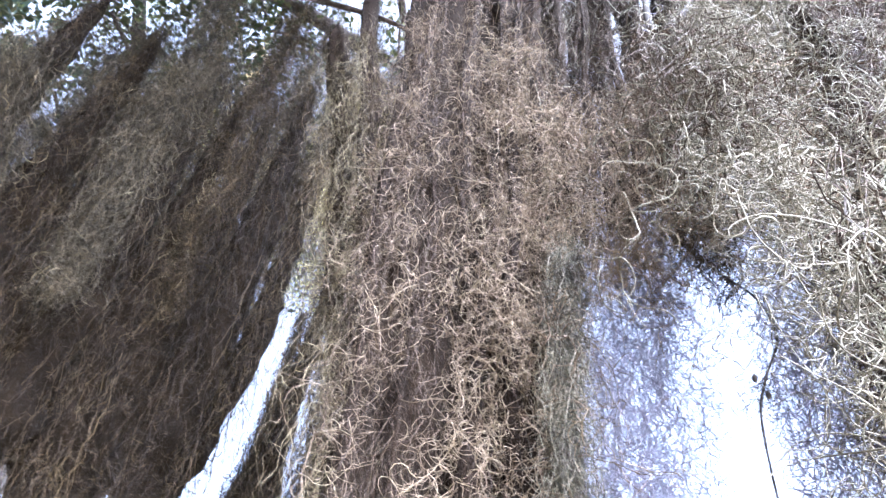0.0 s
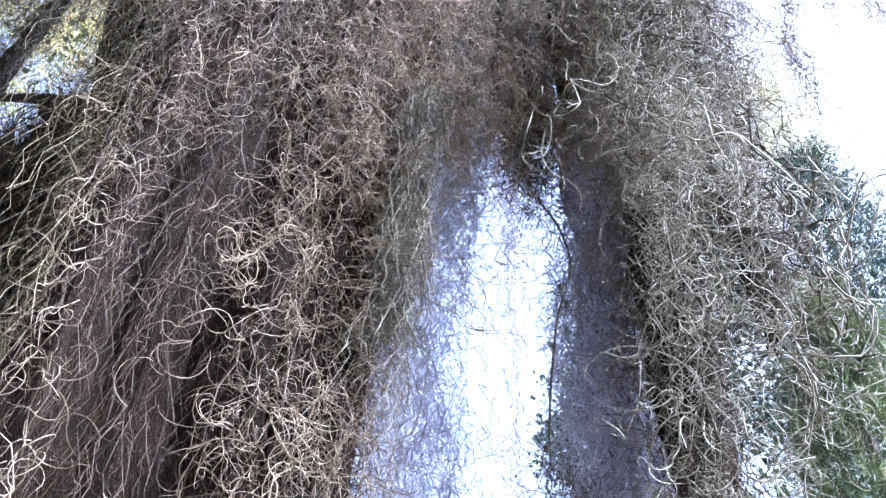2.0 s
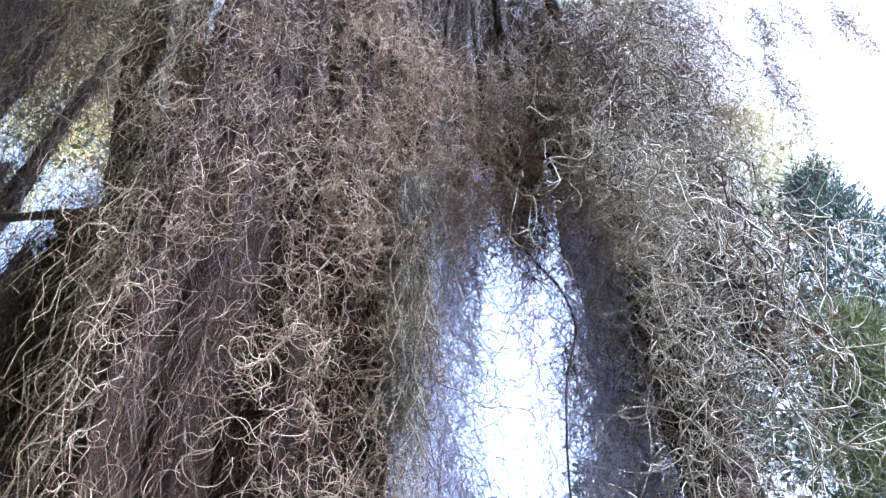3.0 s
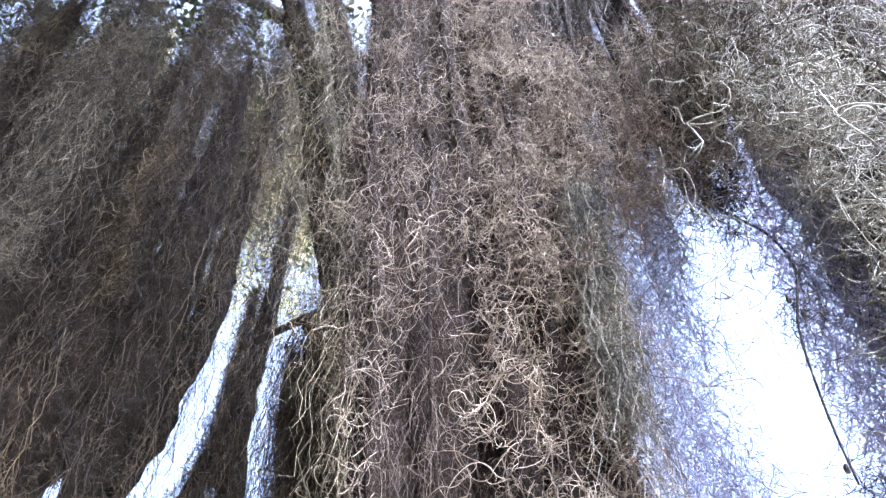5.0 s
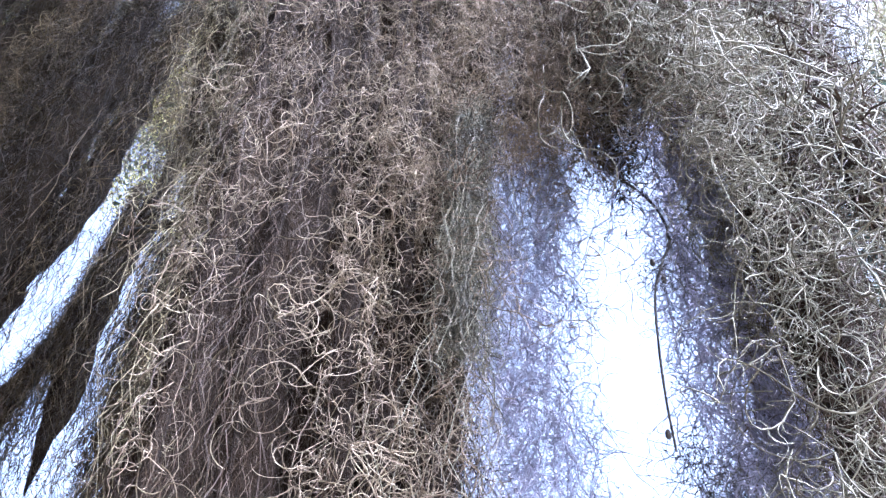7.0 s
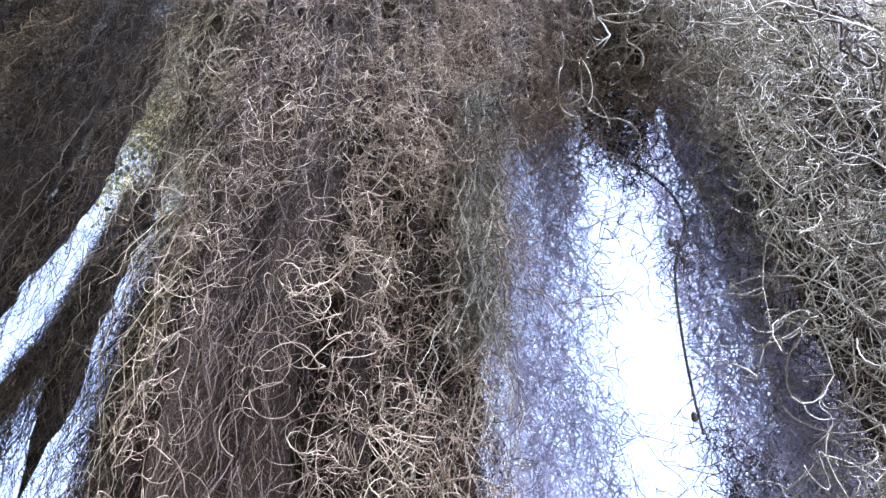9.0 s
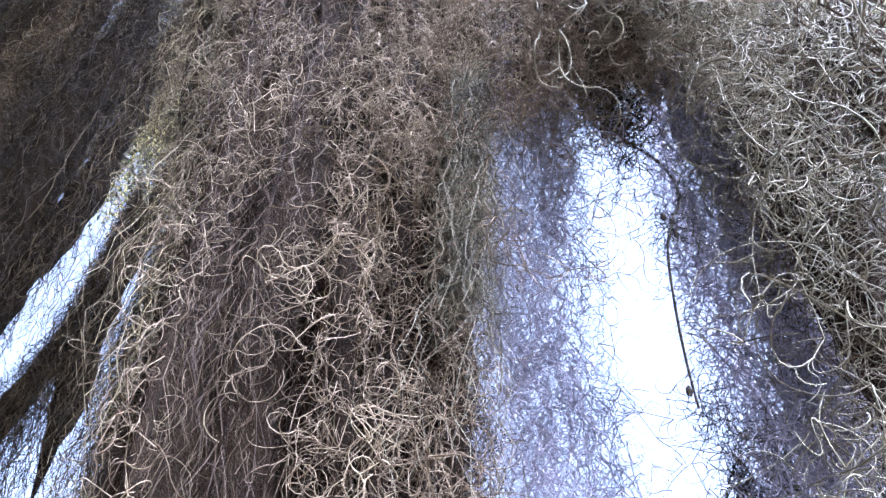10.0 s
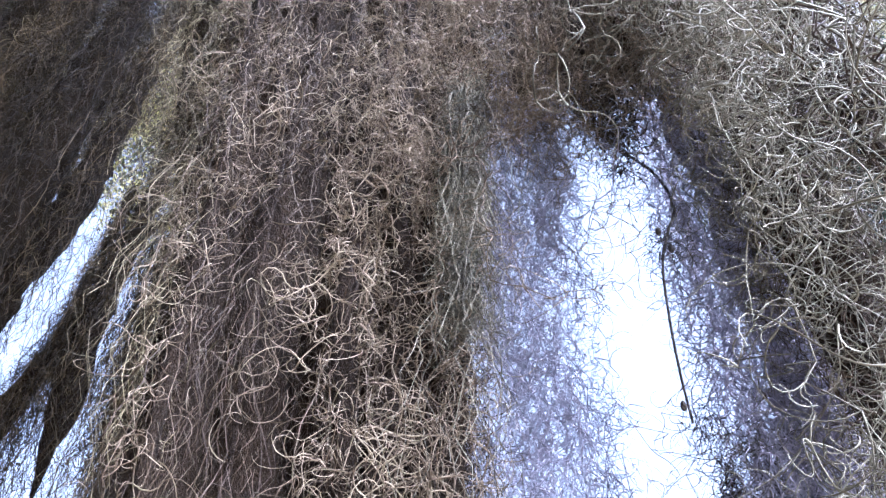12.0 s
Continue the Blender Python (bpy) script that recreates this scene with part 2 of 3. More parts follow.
def curls(start, way, length, m=7, bend=2.6, radius=0.0006, droop=0.15, sides=3):
    """Curling hair-like leaves: each winds about an axis of its own, many of them into an S or a hook."""
    n = len(start)
    pts = np.empty((n, m, 3))
    pts[:, 0] = start
    d = unit(way)
    axis = unit(np.cross(d, RNG.normal(size=(n, 3))))
    total = RNG.choice([-1.0, 1.0], n) * RNG.uniform(0.5, 1.4, n) * bend
    flip = np.where(RNG.random(n) < 0.4, -1.0, 1.0)
    grow = RNG.random(n)
    for i in range(1, m):
        f = i / (m - 1)
        rate = total / (m - 1) * np.where(f < 0.5, 1.0, flip) * (1 + grow * (f - 0.3))
        d = turn(d, axis, rate)
        d = unit(d + np.array([0, 0, -droop]) / m + RNG.normal(0, 0.05, (n, 3)))
        pts[:, i] = pts[:, i - 1] + d * (length / (m - 1))[:, None]
    taper = np.linspace(1.0, 0.45, m)[None] * (radius * RNG.uniform(0.75, 1.2, n))[:, None]
    return tubes(pts, taper * (1.25 if sides == 2 else 1.0), sides)


def stems(start, count, step, radius=0.0006, wander=0.55, lead=(0, 0, -1), sides=3):
    """Zigzag stems that hang down. Returns the tubes, their nodes and their ways."""
    n = len(start)
    pts = np.empty((n, count, 3))
    pts[:, 0] = start
    side = unit(RNG.normal(size=(n, 3)) * [1, 1, 0.3])
    for i in range(1, count):
        side = unit(side * -0.35 + RNG.normal(size=(n, 3)) * [1, 1, 0.45])
        d = unit(np.asarray(lead) + side * wander)
        pts[:, i] = pts[:, i - 1] + d * (step * RNG.uniform(0.7, 1.3, n))[:, None]
    rad = np.linspace(1.1, 0.7, count)[None] * np.full((n, 1), radius)
    return tubes(pts, rad * (1.25 if sides == 2 else 1.0), sides), pts


def tangle(start, count, step, leaf, m=6, bend=2.6, radius=0.0006, per=2, wander=0.55):
    """Strands with leaves at every node, as one set of vertices and quads."""
    st, pts = stems(start, count, step, radius, wander, sides=2)
    nodes = np.repeat(pts[:, 1:].reshape(-1, 3), per, axis=0)
    way = unit(RNG.normal(size=nodes.shape) * [1, 1, 0.8] + [0, 0, -0.35])
    lv = curls(nodes, way, leaf * RNG.uniform(0.55, 1.35, len(nodes)), m, bend * 0.8, radius, sides=2)
    return joined([st, lv])


def along(axis, u):
    """Centre and radius on a hank's axis (rows of x, y, z, radius) at 0..1 of it."""
    ax = np.asarray(axis, float)
    cut = np.concatenate([[0], np.cumsum(np.linalg.norm(np.diff(ax[:, :3], axis=0), axis=1))])
    s = np.asarray(u) * cut[-1]
    return np.stack([np.interp(s, cut, ax[:, k]) for k in range(4)], -1)


def scatter(axis, n, inner, outer, low=0.0, high=1.0, open_side=0.55):
    """Places round a hank; it is shaggier on its open side, away from the trees behind."""
    p = along(axis, RNG.uniform(low, high, n))
    a = np.where(RNG.random(n) < open_side, RNG.normal(-np.pi / 2, 0.85, n), RNG.uniform(0, 2 * np.pi, n))
    r = p[:, 3] * RNG.uniform(inner, outer, n)
    return np.stack([p[:, 0] + r * np.cos(a), p[:, 1] + r * np.sin(a), p[:, 2]], -1)


def frizz(axis, n, hair, radius, inner, outer, cover, m, bend=2.0):
    """Short frizzy hairs that stand off a hank all round."""
    start = scatter(axis, n, inner, outer, *cover)
    p = along(axis, np.linspace(0, 1, 60))
    mid = np.stack([np.interp(start[:, 2], p[::-1, 2], p[::-1, k]) for k in range(2)], -1)
    out = np.concatenate([start[:, :2] - mid, np.zeros((n, 1))], 1)
    way = unit(unit(out) * 0.7 + RNG.normal(size=(n, 3)) * 0.7 + [0, 0, -0.5])
    return curls(start, way, hair * RNG.uniform(0.5, 1.4, n), m, bend, radius, 0.3, 2)


def core_mesh(axis, fill, mat, rings=90, segs=30, rough=1.0, grain=13.0):
    p = along(axis, np.linspace(0, 1, rings))
    a = np.arange(segs) * 2 * np.pi / segs
    seed = RNG.uniform(0, 50)
    verts = np.empty((rings, segs, 3))
    for i in range(rings):
        end = min(1.0, (i + 0.3) / 5, (rings - 0.7 - i) / 7)
        for j in range(segs):
            q = Vector((math.cos(a[j]) * 2.2 + seed, math.sin(a[j]) * 2.2, p[i, 2] * grain))
            k = fill * p[i, 3] * max(0.02, end) * (1 + rough * (0.6 * noise.noise(q) + 0.35 * noise.noise(q * 3.1) + 0.3 * noise.noise(q * 8.3) + RNG.normal(0, 0.035)))
            verts[i, j] = (p[i, 0] + k * math.cos(a[j]), p[i, 1] + k * math.sin(a[j]), p[i, 2])
    b = (np.arange(rings - 1)[:, None] * segs)
    j = np.arange(segs)[None]
    k = (j + 1) % segs
    quads = np.stack([b + j, b + k, b + k + segs, b + j + segs], -1).reshape(-1, 4)
    return mesh_of("core", verts, quads, mat)


# ---- the strands that hang loose on the near hanks ----
def strand_mesh(count, step, leaf, radius, mat, per=2, m=7, bend=3.3):
    """One branching strand in one piece: each leaf grows out of the stem's ring."""
    _, pts = stems(np.zeros((1, 3)), count, step, radius, 0.75)
    ends = np.concatenate([2 * pts[:, :1] - pts[:, 1:2], pts, 2 * pts[:, -1:] - pts[:, -2:-1]], 1)
    fine = []
    for i in range(count - 1):
        a, b, c, d = (ends[:, i + k] for k in range(4))
        for t in (0.0, 0.5):
            fine.append(0.5 * (2 * b + (c - a) * t + (2 * a - 5 * b + 4 * c - d) * t * t + (3 * b - a - 3 * c + d) * t ** 3))
    fine = np.stack(fine + [pts[:, -1]], 1)
    sv, sf = tubes(fine, np.linspace(1.15, 0.75, fine.shape[1])[None] * radius)
    nodes = np.repeat(pts[:, 1:].reshape(-1, 3), per, axis=0)
    way = unit(RNG.normal(size=nodes.shape) * [1, 1, 0.8] + [0, 0, -0.35])
    lv, lf = curls(nodes, way, leaf * RNG.uniform(0.5, 1.4, len(nodes)), m, bend, radius)
    ring = np.repeat(np.arange(1, count), per) * 6
    first = len(sv) + np.arange(len(nodes)) * m * 3
    web = np.stack([ring, ring + 1, first + 1, first], -1)
    return mesh_of("strand", np.concatenate([sv, lv]), np.concatenate([sf, lf + len(sv), web]), mat)


STRANDS = [strand_mesh(int(RNG.integers(6, 9)), RNG.uniform(0.014, 0.022), RNG.uniform(0.034, 0.054), RNG.uniform(0.00031, 0.00048), MOSS_PALE, m=11, bend=3.9) for _ in range(30)]
THICK = [strand_mesh(int(RNG.integers(6, 9)), RNG.uniform(0.018, 0.026), RNG.uniform(0.040, 0.064), RNG.uniform(0.00036, 0.00054), MOSS_SILVER, m=12, bend=4.2) for _ in range(18)]


VEIL_STRANDS = [strand_mesh(7, 0.02, RNG.uniform(0.036, 0.056), RNG.uniform(0.0003, 0.0004), MOSS_GLARE_GREY, m=11, bend=4.0) for _ in range(8)]
SUN_TINT_STRAND = strand_mesh(7, 0.05, 0.10, 0.0014, MOSS_SUN_TINT)
FAR_STRAND = strand_mesh(7, 0.06, 0.12, 0.0022, MOSS_GLARE_GREY)


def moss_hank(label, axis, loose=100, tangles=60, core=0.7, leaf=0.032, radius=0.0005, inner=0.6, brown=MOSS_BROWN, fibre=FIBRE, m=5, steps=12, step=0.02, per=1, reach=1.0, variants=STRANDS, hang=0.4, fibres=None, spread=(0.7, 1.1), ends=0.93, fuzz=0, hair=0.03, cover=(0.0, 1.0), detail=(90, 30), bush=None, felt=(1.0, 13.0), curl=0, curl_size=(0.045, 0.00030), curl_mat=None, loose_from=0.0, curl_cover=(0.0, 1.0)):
    top = Vector(axis[0][:3])
    thing = new("moss_hank")
    thing.empty_display_size = 0.05
    thing.matrix_basis = Matrix.Translation(top)
    tagged(thing, label, "spanish moss", "moss hanks of the tree")
    back = Matrix.Translation(-top)
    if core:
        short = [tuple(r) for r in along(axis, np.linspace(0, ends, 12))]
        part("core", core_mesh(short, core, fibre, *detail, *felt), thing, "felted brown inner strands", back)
    if tangles:
        span = np.linalg.norm(np.diff(np.asarray(axis, float)[:, :3], axis=0), axis=1).sum()
        v, f = tangle(scatter(axis, tangles, inner, reach, 0.0, max(0.1, 1 - 0.85 * steps * step / span)), steps, step, leaf, m, 2.6, radius, per, hang)
        count = tangles if fibres is None else fibres
        if count and (core or bush):
            fb, _ = stems(scatter(axis, count, *(bush or (core * 0.95, core * 1.25)), cover[0] * 0.8, min(0.85, cover[1])), 12, step * 1.2, radius * 0.7, 0.65 if bush else 0.5, sides=2)
            v, f = joined([(v, f), fb])
        if fuzz:
            v, f = joined([(v, f), frizz(axis, fuzz, hair, radius * 0.75, max(0.1, core * 0.8), reach, cover, min(m, 4))])
        tagged(part("tangle", mesh_of("tangle", v, f, brown), thing, "dense tangle of thin wiry strands", back), kind="stuff")
    if curl:
        v, f = frizz(axis, curl, curl_size[0], curl_size[1], 0.75, 1.1, curl_cover, 10, 3.6)
        tagged(part("curl_layer", mesh_of("curl_layer", v, f, curl_mat or MOSS_PALE), thing, "pale hair-thin curling leaves", back), kind="stuff")
    first = loose_from or (0.22 if axis[0][2] - axis[-1][2] > 1.2 else 0.0)
    for _ in range(loose if loose_from else int(loose * (1 - 0.8 * first))):
        p = scatter(axis, 1, spread[0], spread[1], first, 0.97)[0]
        m4 = Matrix.Translation(Vector(p) - top) @ Euler((RNG.normal(0, 0.25), RNG.normal(0, 0.25), RNG.uniform(0, 6.28))).to_matrix().to_4x4() @ Matrix.Scale(RNG.uniform(0.75, 1.25), 4)
        part("strand", variants[int(RNG.integers(len(variants)))], thing, "", m4)
    return thing


def column(x, y, r, top, bottom, sway=0.012, taper=0.75, lean=0.0):
    """A hank's axis that hangs straight down with small sways and an uneven girth."""
    n = 9
    out = []
    for i in range(n):
        f = i / (n - 1)
        out.append((x + lean * (top + (bottom - top) * f - 1.85) + RNG.normal(0, sway), y + RNG.normal(0, sway), top + (bottom - top) * f, r * (1 + RNG.normal(0, 0.12)) * (1 - (1 - taper) * f)))
    return out


# ---- ground ----
g = bmesh.new()
bmesh.ops.create_grid(g, x_segments=40, y_segments=40, size=1500)
for vert in g.verts:
    d = vert.co.length
    vert.co.z = 0.0 if d < 60 else noise.noise(vert.co * 0.004) * min(6.0, (d - 60) * 0.01)
me = bpy.data.meshes.new("ground")
g.to_mesh(me)
g.free()
me.materials.append(GRASS)
tagged(new("ground", me), "dry leaf litter ground under the tree", "ground", kind="structure")

# ---- the tree that carries the moss ----
def limb_mesh(name, pts, r0, r1, mat, sides=10, rough=0.12, steps=8):
    pts = [Vector(p) for p in pts]
    fine = []
    for i in range(len(pts) - 1):
        a, b = pts[max(i - 1, 0)], pts[min(i + 2, len(pts) - 1)]
        for k in range(steps):
            t = k / steps
            p, q = pts[i], pts[i + 1]
            c = 0.5 * ((2 * p) + (q - a) * t + (2 * a - 5 * p + 4 * q - b) * t * t + (3 * p - a - 3 * q + b) * t ** 3)
            fine.append(c)
    fine.append(pts[-1])
    path = np.array([list(c) for c in fine])[None]
    rad = np.linspace(r0, r1, len(fine))[None] * (1 + rough * RNG.normal(0, 1, (1, len(fine))))
    v, f = tubes(path, rad, sides)
    return mesh_of(name, v, f, mat)


def sprays(centres, spread, n, size, mat, name="crown", flat=0.6):
    """Many small folded leaves in clumps round the given centres, as one mesh."""
    c = np.asarray(centres)[RNG.integers(len(centres), size=n)]
    p = c + RNG.normal(size=(n, 3)) * spread * np.array([1, 1, flat])
    d = unit(RNG.normal(size=(n, 3)) + [0, 0, -0.3])
    s = unit(np.cross(d, RNG.normal(size=(n, 3))))
    up = np.cross(s, d)
    L = (size * RNG.uniform(0.6, 1.3, n))[:, None]
    a, b = p, p + d * L
    mid = p + d * L * 0.5
    le, ri = mid + s * L * 0.3 + up * L * 0.08, mid - s * L * 0.3 + up * L * 0.08
    v = np.stack([a, le, b, ri], 1).reshape(-1, 3)
    i = np.arange(n)[:, None] * 4
    f = np.concatenate([i + [0, 1, 2], i + [0, 2, 3]], 1).reshape(-1, 3)
    return mesh_of(name, v, f, mat, False)


oak = new("oak_tree")
tagged(oak, "old oak hung with grey spanish moss, bark dark and rough", "tree")
oak.matrix_basis = Matrix.Translation((-1.5, -1.7, 0))
OAK_BACK = Matrix.Translation((1.5, 1.7, 0))
part("trunk", limb_mesh("trunk", [(-1.5, -1.7, -0.3), (-1.48, -1.68, 1.2), (-1.42, -1.55, 2.4), (-1.35, -1.4, 4.5), (-1.2, -1.3, 7.0)], 0.34, 0.14, BARK, 18), oak, "", OAK_BACK)
OAK_LIMBS = [
    ([(-1.42, -1.55, 2.5), (-0.9, -0.6, 3.0), (-0.35, 0.45, 3.02)], 0.09, 0.03),
    ([(-0.35, 0.45, 3.02), (0.0, 0.68, 2.98), (0.22, 0.54, 2.94), (0.4, 0.5, 2.9)], 0.028, 0.005),
    ([(-1.38, -1.45, 3.4), (-1.5, -0.2, 4.2), (-1.15, 0.95, 4.2), (-0.7, 1.4, 4.2), (-0.3, 1.6, 4.15)], 0.06, 0.02),
    ([(-1.15, 0.95, 4.2), (-0.98, 0.98, 4.0), (-0.8, 1.12, 3.98), (-0.5, 1.22, 3.97), (-0.35, 1.3, 3.98)], 0.03, 0.012),
    ([(0.0, 0.70, 2.98), (0.02, 0.85, 2.62), (-0.05, 0.94, 2.41), (-0.16, 1.01, 2.372), (-0.27, 1.078, 2.366), (-0.40, 1.158, 2.362)], 0.012, 0.007),
    ([(-1.3, -1.3, 5.0), (-1.6, 0.6, 5.0), (-1.9, 1.9, 4.6), (-2.2, 2.6, 4.5)], 0.10, 0.025),
    ([(-1.5, -0.2, 4.2), (-0.9, 0.1, 4.4), (-0.3, 0.2, 4.3), (0.3, 0.2, 4.1)], 0.05, 0.012),
    ([(-1.2, -1.3, 6.6), (-0.2, 0.8, 6.9), (1.0, 2.4, 6.7), (1.85, 2.9, 6.3)], 0.10, 0.03),
    ([(-0.3, 1.6, 4.15), (0.3, 1.5, 4.3), (0.75, 1.2, 4.3), (1.0, 0.9, 4.25)], 0.03, 0.015),
    ([(0.0, 0.68, 2.98), (0.15, 0.95, 2.97), (0.32, 0.9, 2.94)], 0.02, 0.008),
    ([(-1.22, -1.3, 6.7), (-1.3, 1.0, 8.3), (-1.16, 4.15, 8.5), (-1.57, 4.17, 8.66), (-2.14, 3.82, 8.5), (-2.43, 3.43, 8.17)], 0.09, 0.02),
    ([(-1.3, 1.0, 8.3), (-0.6, 2.8, 8.0), (-0.7, 3.82, 7.66), (-1.14, 3.63, 7.5), (-1.6, 3.71, 7.82)], 0.05, 0.015),
    ([(0.22, 0.54, 2.94), (0.17, 0.45, 2.50), (0.155, 0.438, 2.28), (0.19, 0.43, 2.30), (0.225, 0.46, 2.42), (0.245, 0.485, 2.50)], 0.005, 0.003),
]
for pts, r0, r1 in OAK_LIMBS:
    slim = 0.6 if pts[0][2] > 4 else 1.0
    part("limb", limb_mesh("limb", pts, r0 * slim, r1 * slim, BARK if r0 > 0.015 else DEADWOOD), oak, "", OAK_BACK)
crown_centres = []
for i in range(46):
    base = Vector((RNG.uniform(-2.4, -0.5), RNG.uniform(0.4, 2.6), RNG.uniform(4.0, 5.2)))
    tip = base + Vector((RNG.normal(0, 0.35), RNG.normal(0, 0.35), RNG.uniform(-0.5, 0.1)))
    mid = (base + tip) / 2 + Vector((RNG.normal(0, 0.08), RNG.normal(0, 0.08), 0.05))
    part("twig", limb_mesh("twig", [base, mid, tip], 0.009, 0.003, BARK, 5, 0.1, 4), oak, "", OAK_BACK)
    crown_centres += [list(tip), list(mid)]
# unseen twigs added above; their share of the crown shades the left hanks
for i in range(60):
    z = RNG.uniform(3.75, 4.9)
    base = Vector((RNG.uniform(-1.6, 0.38), RNG.uniform(-0.3, 0.75), z))
    tip = base + Vector((RNG.normal(0, 0.18), RNG.normal(0, 0.18), RNG.uniform(-0.2, 0.1)))
    part("twig", limb_mesh("twig", [base, (base + tip) / 2 + Vector((0, 0, 0.04)), tip], 0.008, 0.003, BARK, 5, 0.1, 3), oak, "", OAK_BACK)
    crown_centres += [list(base), list(tip)]
# leaf layer out of view, added to keep sun off the left hanks
shade_centres = [(RNG.uniform(-3.4, 0.6), RNG.uniform(-2.4, 0.25), RNG.uniform(4.7, 5.9)) for _ in range(300)]
tagged(part("shade_canopy", sprays(shade_centres, 0.17, 38000, 0.08, LEAF_OAK, "shade_canopy"), oak, "unseen leaf layer added overhead to shade the left moss", OAK_BACK), kind="stuff")
tagged(part("crown", sprays(crown_centres, 0.13, 40000, 0.034, LEAF_OAK), oak, "small dark evergreen leaves", OAK_BACK), kind="stuff")

# ---- the near column of moss: felted hanks, and slim curly ones hanging over them ----
NEAR = "long brown spanish moss hank of felted fibres with few curls"
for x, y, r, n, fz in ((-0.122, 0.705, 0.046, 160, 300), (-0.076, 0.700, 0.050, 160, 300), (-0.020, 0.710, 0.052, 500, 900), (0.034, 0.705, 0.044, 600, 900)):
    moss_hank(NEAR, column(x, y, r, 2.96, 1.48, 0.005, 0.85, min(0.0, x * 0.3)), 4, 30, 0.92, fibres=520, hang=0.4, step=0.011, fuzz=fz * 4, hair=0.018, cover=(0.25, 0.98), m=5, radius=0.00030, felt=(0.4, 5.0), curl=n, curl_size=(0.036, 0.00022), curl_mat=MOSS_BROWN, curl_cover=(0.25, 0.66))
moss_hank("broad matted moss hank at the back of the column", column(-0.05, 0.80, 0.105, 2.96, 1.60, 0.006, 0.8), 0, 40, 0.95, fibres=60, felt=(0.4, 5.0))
RIM = "frizzy olive-brown moss hank at the column's rim"
for x, y, r, lean in ((-0.150, 0.755, 0.030, -0.19), (-0.140, 0.690, 0.020, -0.12)):
    moss_hank(RIM, column(x, y, r, 2.96, 1.48, 0.005, 0.95, lean), 30, 60, 0.75, fibres=200, radius=0.00030, fuzz=3000, hair=0.03, m=6, cover=(0.15, 0.98), brown=MOSS_OLIVE, felt=(0.5, 6.0), curl=520, curl_size=(0.040, 0.00024), curl_mat=MOSS_OLIVE, curl_cover=(0.15, 0.98))
RIDGE = "slim moss hank thick with pale curling strands"
for x, y, r, top, bottom, n, k in ((0.084, 0.612, 0.012, 2.96, 2.06, 26, 120), (0.118, 0.608, 0.012, 2.96, 2.075, 26, 120), (0.152, 0.602, 0.012, 2.96, 2.09, 24, 110), (0.190, 0.590, 0.012, 2.96, 2.12, 20, 100), (-0.140, 0.655, 0.012, 2.96, 1.5, 44, 200), (-0.106, 0.640, 0.012, 2.96, 2.04, 50, 240), (-0.088, 0.645, 0.004, 2.96, 1.5, 16, 110), (-0.050, 0.642, 0.014, 2.96, 2.00, 56, 260), (-0.012, 0.640, 0.016, 2.96, 1.5, 110, 420), (0.012, 0.628, 0.016, 2.96, 1.5, 150, 500), (0.036, 0.632, 0.018, 2.96, 1.5, 150, 500), (0.058, 0.648, 0.018, 2.96, 1.5, 120, 460)):
    moss_hank(RIDGE, column(x, y, r, top, bottom, 0.006, 0.9, min(0.0, x * 0.3)), n, 40, 0.5, spread=(0.5, 1.3), m=6, radius=0.00026, felt=(0.6, 8.0), fuzz=k // 2 if x < 0.07 else 0, hair=0.026, curl=int(k * 0.6), curl_size=(0.048, 0.00030), curl_cover=(0.15 if x < 0.07 else 0.6, 1.0), loose_from=0.0 if x < 0.07 else 0.6)
moss_hank("thin grey-green moss hank ending in a soft tip", column(0.062, 0.604, 0.018, 2.12, 1.815, 0.003, 0.9), 8, 80, 0.6, brown=MOSS_SILVER, fibre=FIBRE_GREY, leaf=0.02, ends=0.99, hang=0.3, radius=0.00028, felt=(0.6, 9.0), fuzz=3000, hair=0.020, cover=(0.0, 1.0))
# ---- the thin veil that the sky shines through ----
VEIL = "see-through veil of fine grey moss strands tinted for glare"
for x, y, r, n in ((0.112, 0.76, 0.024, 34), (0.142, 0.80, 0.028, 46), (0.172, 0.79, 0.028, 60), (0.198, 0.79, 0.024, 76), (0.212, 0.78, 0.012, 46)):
    moss_hank(VEIL, column(x, y, r, 2.96, 1.5, 0.006, 1.0), 24, n, 0, inner=0.0, brown=MOSS_GLARE_GREY, variants=VEIL_STRANDS, hang=0.55, radius=0.00036, leaf=0.03, steps=14, per=2, m=6, curl=260, curl_size=(0.04, 0.00034), curl_mat=MOSS_GLARE_GREY, curl_cover=(0.3, 1.0))
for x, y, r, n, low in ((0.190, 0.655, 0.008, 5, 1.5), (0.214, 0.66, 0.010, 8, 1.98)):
    moss_hank("few loose moss strands hanging before the sky", column(x, y, r, 2.4, low, 0.006, 1.0), 3, n, 0, inner=0.0, brown=MOSS_GLARE_GREY, hang=0.5, radius=0.00045, leaf=0.03, steps=14, per=1, m=7)
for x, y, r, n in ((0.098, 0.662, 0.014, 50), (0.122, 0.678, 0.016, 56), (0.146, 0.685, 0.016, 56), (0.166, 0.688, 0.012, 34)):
    moss_hank("thin curly grey moss hank before the veil, tinted for glare", column(x, y, r, 2.96, 1.5, 0.006, 1.0), n, 40, 0, inner=0.0, variants=VEIL_STRANDS, brown=MOSS_GLARE_GREY, hang=0.6, radius=0.00030, leaf=0.03, steps=14, per=2, m=7, curl=260, curl_size=(0.045, 0.00028), curl_mat=MOSS_GLARE_GREY)
# ---- short hanks over the opening ----
SHORT = "short dense moss hank with pale wiry tips"
